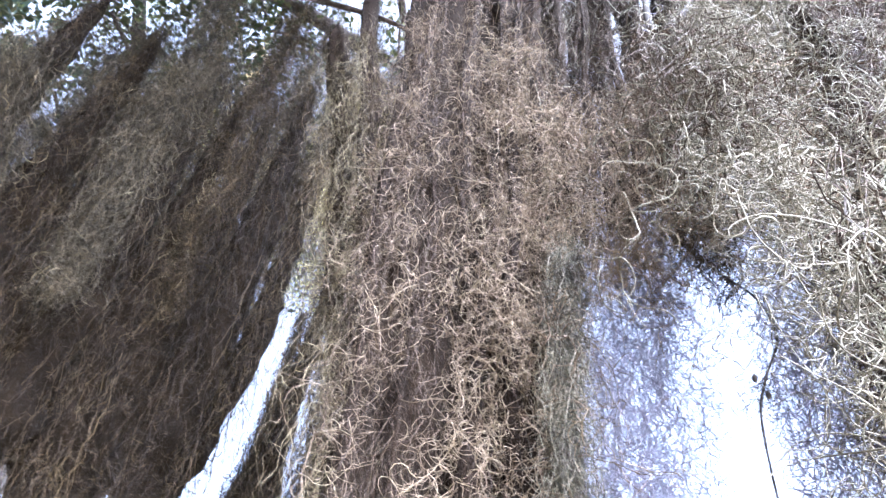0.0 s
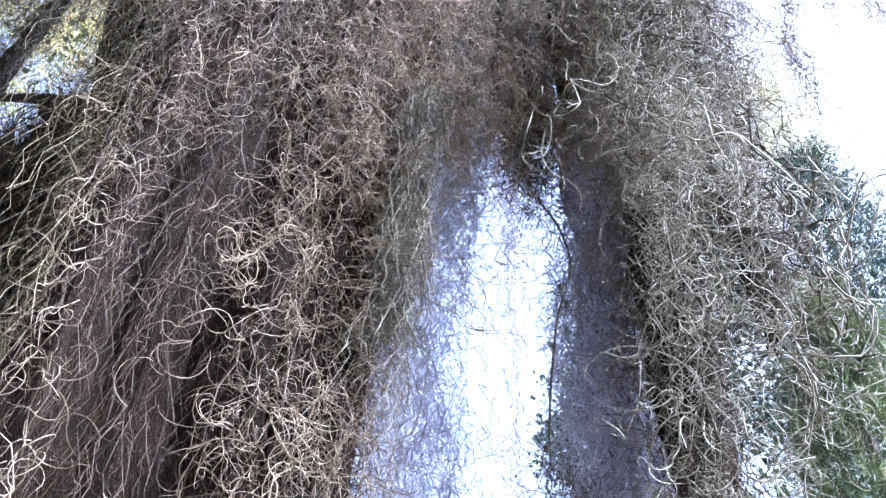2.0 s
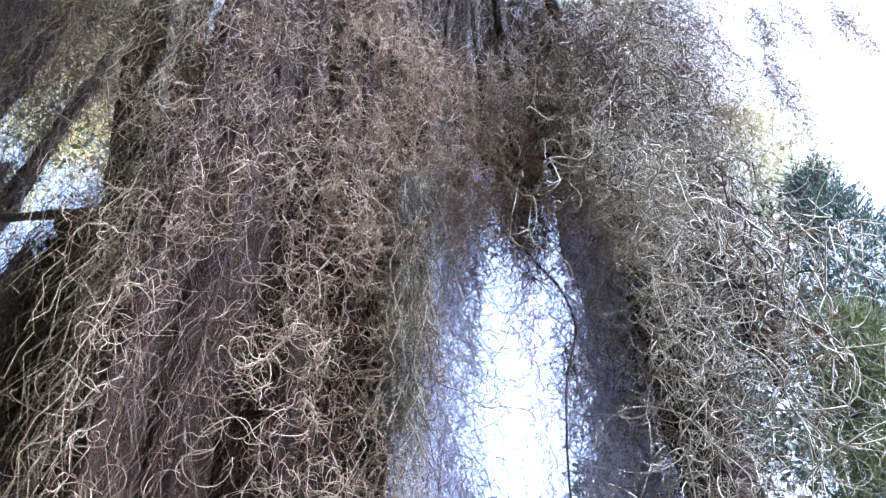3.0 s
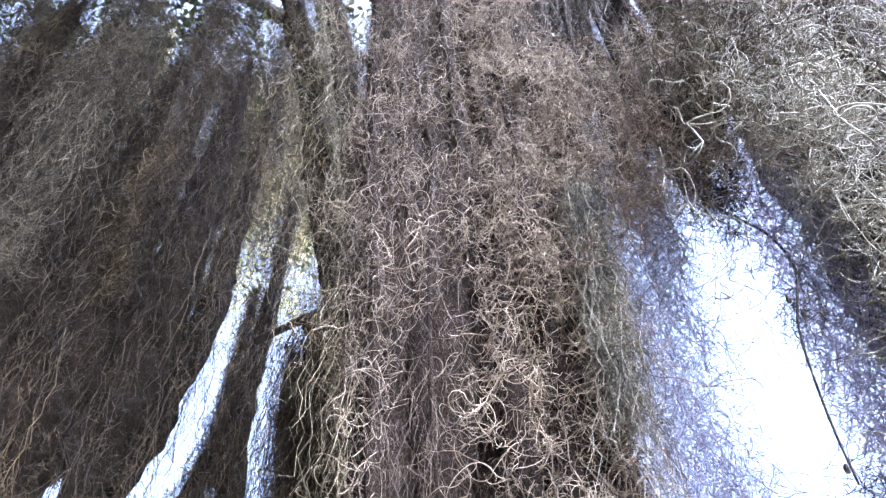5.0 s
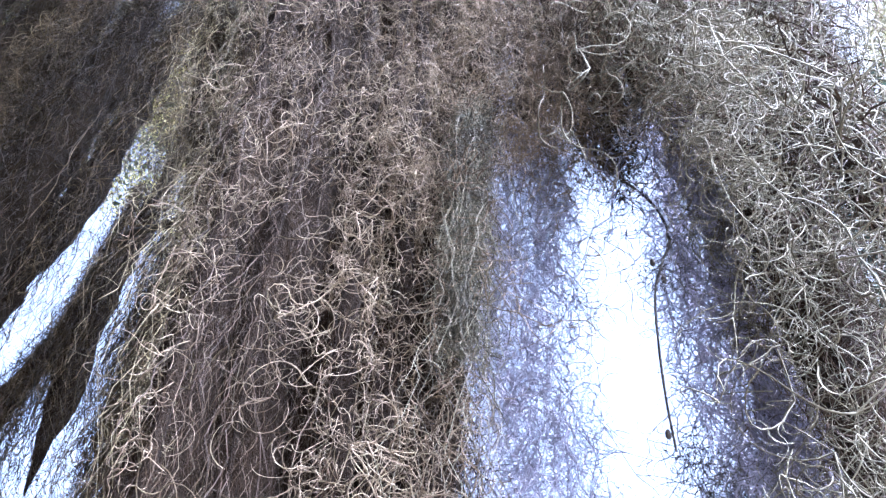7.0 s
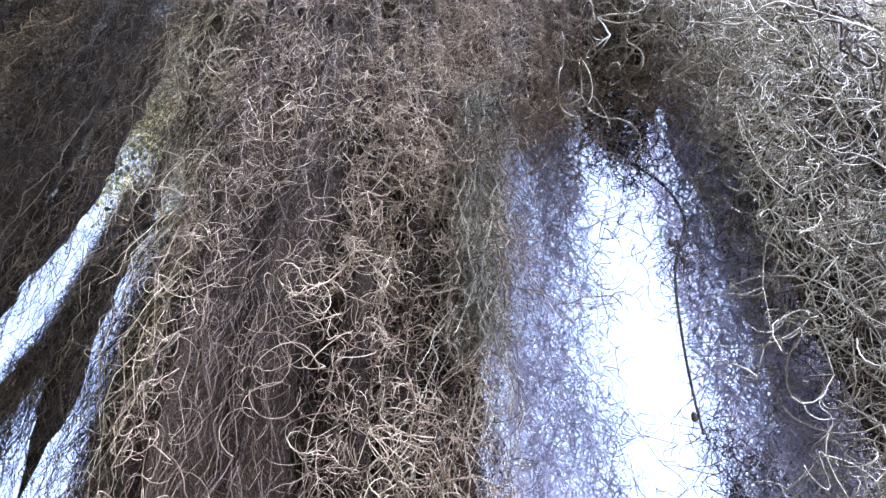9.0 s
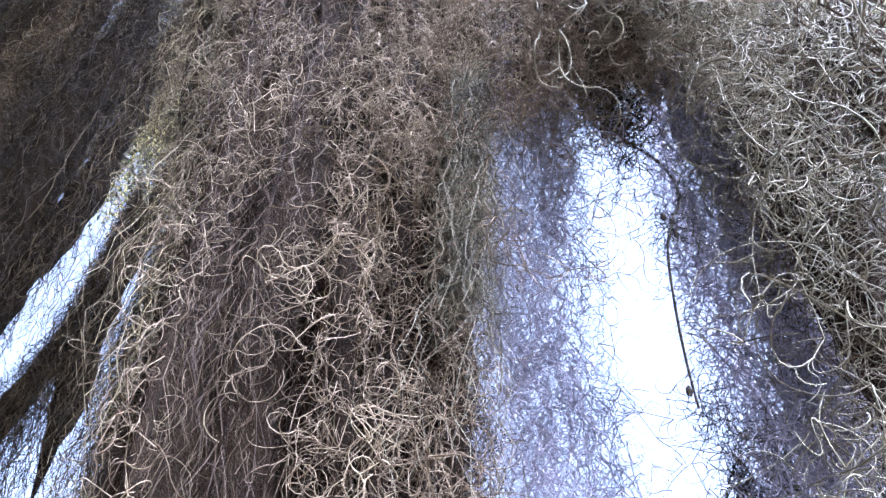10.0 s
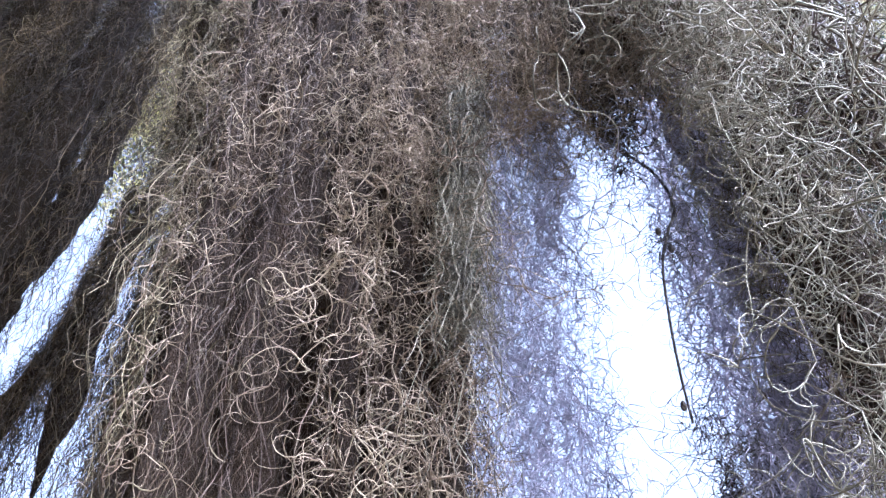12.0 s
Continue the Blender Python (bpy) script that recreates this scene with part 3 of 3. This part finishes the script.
for x, y, r, bottom in ((0.066, 0.640, 0.040, 2.05), (0.105, 0.640, 0.042, 2.08), (0.146, 0.640, 0.044, 2.10), (0.192, 0.628, 0.040, 2.14), (0.245, 0.610, 0.038, 2.15), (0.250, 0.53, 0.040, 2.08), (0.310, 0.54, 0.042, 2.10), (0.350, 0.60, 0.04, 2.12)):
    moss_hank(SHORT, column(x, y, r * 0.72, 2.94, bottom, 0.008, 0.85), 44, 30, 0.6, spread=(0.8, 1.7), ends=0.92, fuzz=120, hair=0.028, radius=0.00030, cover=(0.6, 1.0), brown=MOSS_SILVER, m=5, felt=(0.6, 8.0), curl=120, curl_size=(0.048, 0.00032), curl_cover=(0.65, 1.0), loose_from=0.6)
moss_hank("dark fine moss tuft arching over the opening", column(0.212, 0.665, 0.030, 2.6, 2.09, 0.006, 0.9), 4, 130, 0, inner=0.0, brown=MOSS_SHADE_DARK, variants=VEIL_STRANDS, hang=0.8, radius=0.0004, leaf=0.03, step=0.012, per=2, m=5)
moss_hank("dark fine moss tuft arching over the opening", column(0.262, 0.665, 0.028, 2.6, 2.05, 0.006, 0.9), 4, 150, 0, inner=0.0, brown=MOSS_SHADE_DARK, variants=VEIL_STRANDS, hang=0.8, radius=0.0004, leaf=0.03, step=0.012, per=2, m=5)
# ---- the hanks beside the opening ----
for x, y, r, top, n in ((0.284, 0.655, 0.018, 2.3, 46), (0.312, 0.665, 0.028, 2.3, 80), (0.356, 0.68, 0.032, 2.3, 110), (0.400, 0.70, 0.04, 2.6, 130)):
    moss_hank("fine moss veil at the rim of the opening, tinted grey-blue for glare", column(x, y, r, top, 1.45, 0.008, 0.95), 24, n, 0, inner=0.0, brown=MOSS_GLARE_GREY, variants=VEIL_STRANDS, hang=0.6, radius=0.0004, leaf=0.03, steps=14, per=2, m=6)
for x, y, r, top, bottom, n in ((0.150, 0.440, 0.018, 2.27, 2.01, 10), (0.186, 0.425, 0.022, 2.30, 1.98, 20), (0.216, 0.450, 0.024, 2.38, 1.95, 28), (0.240, 0.480, 0.026, 2.46, 1.86, 38), (0.285, 0.520, 0.036, 2.92, 1.5, 90), (0.330, 0.620, 0.034, 2.90, 1.5, 84), (0.345, 0.490, 0.024, 2.90, 1.86, 54)):
    moss_hank("grey-brown moss hank with thick pale curls", column(x, y, r, top, bottom, 0.008, 0.9), int(n * 1.35), 24, 0, inner=0.0, variants=THICK, hang=0.9, per=2, m=7, radius=0.00030, brown=MOSS_BROWN, curl=110, curl_size=(0.060, 0.00036), curl_mat=MOSS_SILVER)
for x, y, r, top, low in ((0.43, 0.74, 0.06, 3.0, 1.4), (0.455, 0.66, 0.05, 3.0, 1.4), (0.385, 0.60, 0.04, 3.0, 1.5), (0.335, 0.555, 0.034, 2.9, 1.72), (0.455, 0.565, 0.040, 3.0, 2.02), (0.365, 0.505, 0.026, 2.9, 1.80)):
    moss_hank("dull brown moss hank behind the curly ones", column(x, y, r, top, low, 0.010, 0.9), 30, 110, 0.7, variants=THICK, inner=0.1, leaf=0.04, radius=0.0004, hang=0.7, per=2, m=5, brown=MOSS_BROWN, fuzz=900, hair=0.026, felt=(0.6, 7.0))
moss_hank("loose bunch of thick pale moss curls", column(0.235, 0.372, 0.014, 1.98, 1.84, 0.006, 0.7), 12, 6, 0, inner=0.2, variants=THICK)
# strand wisps in the shade-dark colour, standing in for dim far foliage
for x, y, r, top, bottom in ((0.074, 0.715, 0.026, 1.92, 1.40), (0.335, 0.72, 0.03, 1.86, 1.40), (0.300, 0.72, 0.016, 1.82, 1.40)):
    moss_hank("dark matted wisp standing in for dim foliage behind", column(x, y, r, top, bottom, 0.008, 0.9), 4, 280, 0, inner=0.0, brown=MOSS_SHADE_DARK, hang=0.6, m=4, radius=0.0004)
moss_hank("soft grey-brown moss hank with frayed end", column(0.56, 0.64, 0.05, 3.0, 2.25, 0.02, 0.8), 20, 80, 0, inner=0.0, hang=0.6, radius=0.0006)
for az, hd, r, el, n in ((60.5, 1.0, 0.05, 47, 60), (63, 1.5, 0.07, 46, 70), (66.5, 1.3, 0.05, 50, 50), (70, 1.7, 0.07, 44, 70), (74, 1.5, 0.07, 49, 60), (78, 1.7, 0.07, 46, 60)):
    x, y = -0.12 + hd * math.sin(radians(az)), 0.2 + hd * math.cos(radians(az))
    moss_hank("sparse moss veil hanging in open sky", column(x, y, r, 1.52 + hd * math.tan(radians(el + 17)), 1.52 + hd * math.tan(radians(el)), 0.02, 0.35), 4, n * 2, 0, inner=0.0, variants=VEIL_STRANDS, brown=MOSS_PALE, hang=0.6, radius=0.0007, leaf=0.06, step=0.03, m=6)
# ---- the farther hanks, their shade put into dark strand colours ----
FAR = dict(loose=0, core=0.52, leaf=0.05, radius=0.0008, brown=MOSS_SHADE_DARK, fibre=FIBRE_SHADE_DARK, m=3, steps=12, step=0.03, hang=0.4)
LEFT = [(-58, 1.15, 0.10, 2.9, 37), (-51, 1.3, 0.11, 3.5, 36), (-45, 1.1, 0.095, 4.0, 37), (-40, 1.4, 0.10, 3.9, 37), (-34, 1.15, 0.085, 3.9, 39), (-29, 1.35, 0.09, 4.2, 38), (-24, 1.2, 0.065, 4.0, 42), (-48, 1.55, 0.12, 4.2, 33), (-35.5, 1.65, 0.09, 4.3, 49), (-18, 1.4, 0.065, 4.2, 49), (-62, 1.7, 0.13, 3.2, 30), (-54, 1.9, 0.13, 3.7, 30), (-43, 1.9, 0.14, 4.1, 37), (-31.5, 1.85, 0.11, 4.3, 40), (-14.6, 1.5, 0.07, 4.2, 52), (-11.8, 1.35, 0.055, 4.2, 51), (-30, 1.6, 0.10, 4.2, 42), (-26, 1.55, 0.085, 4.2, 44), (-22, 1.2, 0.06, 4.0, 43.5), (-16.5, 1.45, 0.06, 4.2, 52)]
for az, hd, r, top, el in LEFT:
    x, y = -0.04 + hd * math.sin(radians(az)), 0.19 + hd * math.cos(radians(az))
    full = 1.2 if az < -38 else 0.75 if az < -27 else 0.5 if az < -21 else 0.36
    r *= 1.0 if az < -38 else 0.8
    # lighter umber and olive toward the left put the light there into colour
    moss_hank("moss hank coloured dark brown for deep shade", column(x, y, r, top + (0.1 if az < -38 else 0.6), 1.52 + hd * math.tan(radians(el)), 0.025, 0.6), tangles=int(170 * full), fibres=int(420 * full), bush=(0.1, 1.0), reach=1.0, fuzz=int(6000 * full), hair=0.036, cover=(0.3, 1.0), curl=260 if az < -27 else 120, curl_size=(0.06, 0.00055), curl_mat=MOSS_OLIVE if az < -27 else MOSS_UMBER, curl_cover=(0.3, 1.0), detail=(50, 18), inner=0.1, **dict(FAR, radius=0.00045, hang=0.25, core=0, brown=MOSS_UMBER if az < -42 else MOSS_SHADE_DARK))
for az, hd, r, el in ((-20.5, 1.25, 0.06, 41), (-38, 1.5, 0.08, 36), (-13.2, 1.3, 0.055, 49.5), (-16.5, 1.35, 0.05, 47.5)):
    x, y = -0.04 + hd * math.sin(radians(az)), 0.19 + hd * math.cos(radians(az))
    moss_hank("thin moss wisp coloured dark for shade, light between its strands", column(x, y, r, 4.0, 1.52 + hd * math.tan(radians(el)), 0.03, 0.8), tangles=80, inner=0.0, **dict(FAR, core=0, loose=12))
# hanks whose sunlit look comes from golden strand colour
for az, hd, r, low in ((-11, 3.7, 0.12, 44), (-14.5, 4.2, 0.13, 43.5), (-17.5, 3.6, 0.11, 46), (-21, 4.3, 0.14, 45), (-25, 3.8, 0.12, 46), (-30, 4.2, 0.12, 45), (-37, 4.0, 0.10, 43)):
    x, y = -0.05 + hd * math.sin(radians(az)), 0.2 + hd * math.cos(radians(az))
    moss_hank("moss hank behind the dark ones, sunlight put into golden strands", column(x, y, r, 1.52 + hd * math.tan(radians(59)), 1.52 + hd * math.tan(radians(low)), 0.05, 0.7), loose=6, tangles=170, core=0, inner=0.0, leaf=0.10, radius=0.0018, brown=MOSS_SUN_TINT, m=4, steps=12, step=0.05, hang=0.5, variants=[SUN_TINT_STRAND])
STREAMERS = [
    [(-0.41, 1.29, 2.85, 0.0575), (-0.425, 1.286, 2.48, 0.0276), (-0.444, 1.279, 2.28, 0.0391), (-0.43, 1.284, 2.13, 0.0483), (-0.423, 1.287, 1.98, 0.046), (-0.41, 1.29, 1.85, 0.0345)],
    [(-0.376, 1.346, 2.5, 0.0396), (-0.361, 1.353, 2.42, 0.0475), (-0.361, 1.353, 2.35, 0.0422), (-0.358, 1.354, 2.25, 0.0356), (-0.345, 1.358, 2.14, 0.0251), (-0.326, 1.363, 2.01, 0.0264), (-0.318, 1.365, 1.85, 0.0264)],
    [(-0.5, 1.21, 2.85, 0.0605), (-0.515, 1.2, 2.41, 0.0495), (-0.55, 1.185, 2.24, 0.0462), (-0.568, 1.176, 2.1, 0.0495), (-0.57, 1.171, 1.9, 0.0495), (-0.556, 1.171, 1.85, 0.044)],
    [(-0.455, 1.27, 2.6, 0.008), (-0.465, 1.271, 2.27, 0.011), (-0.479, 1.265, 2.15, 0.034), (-0.5, 1.255, 2.04, 0.034), (-0.52, 1.246, 1.85, 0.03)],
    [(-0.58, 1.16, 2.85, 0.0854), (-0.584, 1.155, 2.35, 0.0781), (-0.6, 1.146, 2.17, 0.0708), (-0.607, 1.142, 1.9, 0.0732), (-0.6, 1.14, 1.85, 0.061)],
    [(-0.7, 1.2, 2.85, 0.0854), (-0.706, 1.196, 2.37, 0.0805), (-0.724, 1.184, 2.18, 0.0756), (-0.722, 1.185, 1.97, 0.0732), (-0.72, 1.18, 1.85, 0.061)],
    [(-0.263, 1.09, 2.385, 0.0484), (-0.261, 1.09, 2.3, 0.0414), (-0.261, 1.09, 2.2, 0.0304), (-0.258, 1.095, 1.9, 0.0276), (-0.258, 1.1, 1.85, 0.0276)],
    [(-0.227, 1.06, 2.385, 0.0491), (-0.227, 1.06, 2.3, 0.0464), (-0.227, 1.06, 2.2, 0.0355), (-0.222, 1.07, 1.9, 0.0328), (-0.222, 1.07, 1.85, 0.0273)],
    [(-0.18, 1.03, 2.385, 0.0494), (-0.18, 1.03, 2.3, 0.0468), (-0.18, 1.03, 2.2, 0.039), (-0.18, 1.04, 1.9, 0.039), (-0.18, 1.04, 1.85, 0.039)],
    [(-0.78, 1.17, 2.85, 0.0854), (-0.785, 1.17, 2.4, 0.0793), (-0.79, 1.16, 2.1, 0.0732), (-0.79, 1.16, 1.85, 0.061)],
    [(-0.84, 1.1, 2.85, 0.0854), (-0.85, 1.09, 2.4, 0.0854), (-0.86, 1.08, 2.1, 0.0732), (-0.86, 1.08, 1.85, 0.061)],
    [(-0.91, 1.04, 2.85, 0.0793), (-0.92, 1.03, 2.4, 0.0732), (-0.93, 1.02, 2.1, 0.0732), (-0.93, 1.02, 1.85, 0.061)],
    [(-1.08, 0.86, 2.85, 0.0976), (-1.09, 0.85, 2.4, 0.0976), (-1.1, 0.84, 2.1, 0.0854), (-1.1, 0.84, 1.85, 0.0732)],
    [(-0.98, 0.98, 2.85, 0.0854), (-0.99, 0.97, 2.4, 0.0854), (-1.0, 0.96, 2.1, 0.0854), (-1.0, 0.96, 1.85, 0.061)],
]
# backlit darkness of the streamers is put into strand and core colour
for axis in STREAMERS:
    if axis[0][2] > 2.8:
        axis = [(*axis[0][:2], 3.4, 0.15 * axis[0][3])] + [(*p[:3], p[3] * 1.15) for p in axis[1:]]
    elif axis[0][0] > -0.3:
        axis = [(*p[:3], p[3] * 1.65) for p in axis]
    moss_hank("hanging moss streamer coloured dark as backlit against bright sky", axis, tangles=120, fibres=160, bush=(0.2, 1.0), reach=1.15, fuzz=4400, hair=0.028, detail=(50, 18), **dict(FAR, core=0.5 if axis[0][0] > -0.56 else 0.62, leaf=0.018, hang=0.3, radius=0.0005))
for az, hd, r, el, core in ((24, 1.3, 0.09, 52, 0.5), (30, 1.2, 0.09, 54, 0.5), (36, 1.35, 0.11, 51, 0.5), (41, 1.2, 0.10, 47, 0.5), (46, 1.35, 0.12, 45, 0.5), (51, 1.2, 0.10, 41, 0.5)):
    x, y = -0.04 + hd * math.sin(radians(az)), 0.19 + hd * math.cos(radians(az))
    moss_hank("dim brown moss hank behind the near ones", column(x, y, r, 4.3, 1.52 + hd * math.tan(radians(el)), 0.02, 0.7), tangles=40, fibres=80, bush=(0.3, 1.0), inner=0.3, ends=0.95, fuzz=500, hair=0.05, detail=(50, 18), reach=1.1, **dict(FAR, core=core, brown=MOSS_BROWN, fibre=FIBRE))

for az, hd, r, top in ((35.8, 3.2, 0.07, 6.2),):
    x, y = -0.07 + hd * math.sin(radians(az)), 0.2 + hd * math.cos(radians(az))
    moss_hank("distant moss streamer coloured pale for the bright light", column(x, y, r, top, 1.6, 0.02, 0.9), 10, 95, 0, inner=0.0, brown=MOSS_GLARE_GREY, leaf=0.09, radius=0.0024, m=4, steps=14, step=0.06, hang=0.5, variants=[FAR_STRAND])

# ---- a dead twig dangling in the opening ----
twig = new("dangling_twig")
tagged(twig, "thin crooked dead twig with buds, hanging in the moss opening", "twig")
twig.matrix_basis = Matrix.Translation((0.2, 0.585, 2.05))
TB = Matrix.Translation((-0.2, -0.585, -2.05))
part("stem", limb_mesh("stem", [(0.196, 0.66, 2.20), (0.222, 0.66, 2.165), (0.247, 0.66, 2.132), (0.270, 0.648, 2.085), (0.268, 0.63, 2.02), (0.238, 0.605, 1.955), (0.224, 0.603, 1.915), (0.223, 0.612, 1.870), (0.226, 0.622, 1.825), (0.229, 0.627, 1.785)], 0.0017, 0.0010, TWIG, 6, 0.08), twig, "", TB)
for base, count, spread in (((0.232, 0.603, 1.936), 90, 0.012), ((0.238, 0.627, 1.782), 90, 0.012), ((0.256, 0.628, 1.765), 90, 0.014)):
    start = np.array(base) + RNG.normal(size=(count, 3)) * spread * [0.8, 0.6, 0.8]
    v, f = curls(start, RNG.normal(size=(count, 3)) + [0.1, 0, -0.3], RNG.uniform(0.012, 0.03, count), 6, 2.2, 0.00035)
    tagged(part("tuft", mesh_of("tuft", v, f, TWIG), twig, "tuft of dark twiggy shoots", TB), kind="stuff")
b = bmesh.new()
bmesh.ops.create_uvsphere(b, u_segments=12, v_segments=8, radius=0.003)
for vert in b.verts:
    vert.co = Vector((vert.co.x * 0.8, vert.co.y * 0.8, vert.co.z * 1.4)) * (1 + 0.25 * noise.noise(vert.co * 500))
me = bpy.data.meshes.new("bud")
b.to_mesh(me)
b.free()
me.materials.append(TWIG)
for bx, by, bz in ((0.224, 0.625, 1.797), (0.224, 0.597, 1.945), (0.233, 0.600, 1.930)):
    part("bud", me, twig, "dark dried bud", Matrix.Translation((bx - 0.2, by - 0.585, bz - 2.05)))

# ---- trees beyond ----
def far_tree(name, label, x, y, height, crown_low, spread, mat, leaves, size, clumps=60, lean=0.0, bark=DEADWOOD, side=(0.0, 0.0)):
    tree = new(name)
    tagged(tree, label, "tree", "trees beyond the moss")
    tree.matrix_basis = Matrix.Translation((x, y, 0))
    part("trunk", limb_mesh("trunk", [(0, 0, -0.2), (0.05, 0.03, height * 0.35), (lean * 0.5, 0.1, height * 0.7), (lean, 0.0, height * 0.97)], height * 0.008 + 0.03, 0.015, bark, 10), tree)
    centres = []
    for i in range(clumps):
        f = RNG.random()
        z = crown_low + (height - crown_low) * f
        w = spread * (0.35 + 0.65 * math.sin(math.pi * min(1.0, 0.15 + 0.85 * f) ** 0.9)) * RNG.uniform(0.35, 1.0)
        a = RNG.uniform(0, 6.283)
        centres.append((side[0] + w * math.cos(a), side[1] + w * math.sin(a), z))
    for c in centres[:14]:
        part("limb", limb_mesh("limb", [(0.03, 0.03, c[2] - 0.35 * spread), (c[0] * 0.5, c[1] * 0.5, c[2] - 0.15 * spread), c], 0.03, 0.008, bark, 6, 0.1, 4), tree)
    tagged(part("crown", sprays(centres, spread * 0.16, leaves, size, mat), tree), kind="stuff")
    return tree


def polar(az, d):
    return -0.05 + d * math.sin(radians(az)), 0.2 + d * math.cos(radians(az))


far_tree("broadleaf_tree", "dark backlit broadleaf tree behind the moss opening", *polar(43.5, 10), 8.2, 1.6, 1.1, LEAF_OAK, 24000, 0.075, 110)
far_tree("broadleaf_tree", "tall tree with yellow-green leaves brightened for sun", *polar(-39, 12), 16.0, 11.0, 2.2, LEAF_YELLOW_SUN, 16000, 0.06)
far_tree("broadleaf_tree", "yellow-green tree beyond the dark moss, leaves brightened for sun", *polar(-6, 9), 15.5, 9.5, 1.5, LEAF_YELLOW_SUN, 45000, 0.05, 160, side=(-1.99, -0.44))
far_tree("broadleaf_tree", "tall yellow tree above the conifers, leaves paled for sun", *polar(62, 8.0), 11.5, 8.8, 0.9, LEAF_PALE_SUN, 14000, 0.06)


def conifer(label, x, y, height, width, mat, sprigs, length):
    """A juniper-like tree: a trunk and sprigs of short needles that point up and out."""
    tree = new("conifer_tree")
    tagged(tree, label, "tree", "trees beyond the moss")
    tree.matrix_basis = Matrix.Translation((x, y, 0))
    part("trunk", limb_mesh("trunk", [(0, 0, -0.2), (0.02, 0.02, height * 0.5), (0, 0, height * 0.98)], 0.07, 0.01, BARK, 9), tree)
    f = RNG.random(sprigs) ** 0.8
    a = RNG.uniform(0, 6.283, sprigs)
    lump = 1 + 0.35 * np.sin(a * 3 + f * 17) * np.cos(a * 5 - f * 11)
    r = width * (1 - f ** 1.6) * RNG.uniform(0.45, 1.0, sprigs) * lump
    start = np.stack([r * np.cos(a), r * np.sin(a), 0.25 + (height - 0.25) * f], -1)
    out = np.stack([np.cos(a), np.sin(a), np.full(sprigs, 0.9)], -1)
    st, pts = stems(start, 5, length / 4, 0.004 * length / 0.2, 0.35, (0, 0, 0.001))
    pts = start[:, None] + unit(out + RNG.normal(0, 0.45, out.shape))[:, None] * (np.linspace(0, length, 5)[None, :, None]) * RNG.uniform(0.6, 1.2, (sprigs, 1, 1))
    nodes = np.repeat(pts[:, 1:].reshape(-1, 3), 4, axis=0)
    way = np.repeat(np.repeat(unit(pts[:, -1] - pts[:, 0]), 4, axis=0), 4, axis=0) + RNG.normal(0, 0.6, nodes.shape)
    d = unit(way) * length * 0.38
    s = unit(np.cross(d, RNG.normal(size=d.shape))) * length * 0.02
    v = np.stack([nodes - s, nodes + s, nodes + d], 1).reshape(-1, 3)
    tagged(part("needles", mesh_of("needles", v, np.arange(len(v)).reshape(-1, 3), mat, False), tree), kind="stuff")
    return tree


# four trees out of view, added to cut low sky light from behind
for az, d, tall in ((205, 6.0, 7.5), (232, 5.0, 8.5), (258, 5.0, 9.0), (284, 5.5, 9.0)):
    far_tree("evergreen_tree", "unseen evergreen tree added behind the camera to block sky light", *polar(az, d), tall, 0.5, 2.3, NEEDLE_DARK, 14000, 0.24, 150)
far_tree("evergreen_tree", "dense dark blue-green evergreen tree behind the moss", *polar(52, 6.2), 8.2, 0.6, 1.25, NEEDLE_DARK, 27000, 0.10, 190)
conifer("green juniper shrub with fine upright needles", *polar(63, 3.0), 3.6, 0.8, NEEDLE, 3500, 0.16)
conifer("tall dark blue-green conifer behind the shrub", *polar(66, 7.0), 8.4, 1.4, NEEDLE_DARK, 2600, 0.34)

# ---- a house glimpsed past the conifers ----
house = new("house")
tagged(house, "pale grey clapboard house glimpsed past conifers", "house")
hx, hy = polar(84, 7.5)
house.matrix_basis = pose(hx, hy, 0, 0, 0, -80)


def box(name, x0, x1, y0, y1, z0, z1, mat, parent, label="", bevel=0.01):
    bm = bmesh.new()
    bmesh.ops.create_cube(bm, size=1)
    for vert in bm.verts:
        vert.co = Vector(((x0 + x1) / 2 + vert.co.x * (x1 - x0), (y0 + y1) / 2 + vert.co.y * (y1 - y0), (z0 + z1) / 2 + vert.co.z * (z1 - z0)))
    bmesh.ops.bevel(bm, geom=bm.edges[:], offset=bevel, segments=1, affect="EDGES")
    mesh = bpy.data.meshes.new(name)
    bm.to_mesh(mesh)
    bm.free()
    mesh.materials.append(mat)
    return part(name, mesh, parent, label)


wall = box("wall", -3.5, 3.5, 0.06, 5.0, -0.1, 6.2, SIDING, house)
for i in range(34):
    box("board", -3.5, 3.5, 0.0, 0.05, 0.1 + i * 0.18, 0.1 + i * 0.18 + 0.172, SIDING, wall)
roof_bm = bmesh.new()
rv = [roof_bm.verts.new(c) for c in ((-3.9, -0.4, 6.2), (3.9, -0.4, 6.2), (3.9, 2.5, 8.0), (-3.9, 2.5, 8.0), (3.9, 5.4, 6.2), (-3.9, 5.4, 6.2))]
roof_bm.faces.new((rv[0], rv[1], rv[2], rv[3]))
roof_bm.faces.new((rv[3], rv[2], rv[4], rv[5]))
bmesh.ops.solidify(roof_bm, geom=roof_bm.faces[:], thickness=0.12)
rm = bpy.data.meshes.new("roof")
roof_bm.to_mesh(rm)
roof_bm.free()
rm.materials.append(SHINGLE)
part("roof", rm, house, "dark shingle roof")
for wx in (-2.0, 1.6):
    win = box("window", wx - 0.5, wx + 0.5, -0.05, -0.01, 3.6, 5.0, TRIM, house, "white-framed sash window")
    for z in (3.68, 4.34):
        box("pane", wx - 0.42, wx + 0.42, -0.062, -0.052, z, z + 0.58, GLASS, win, "", 0.002)
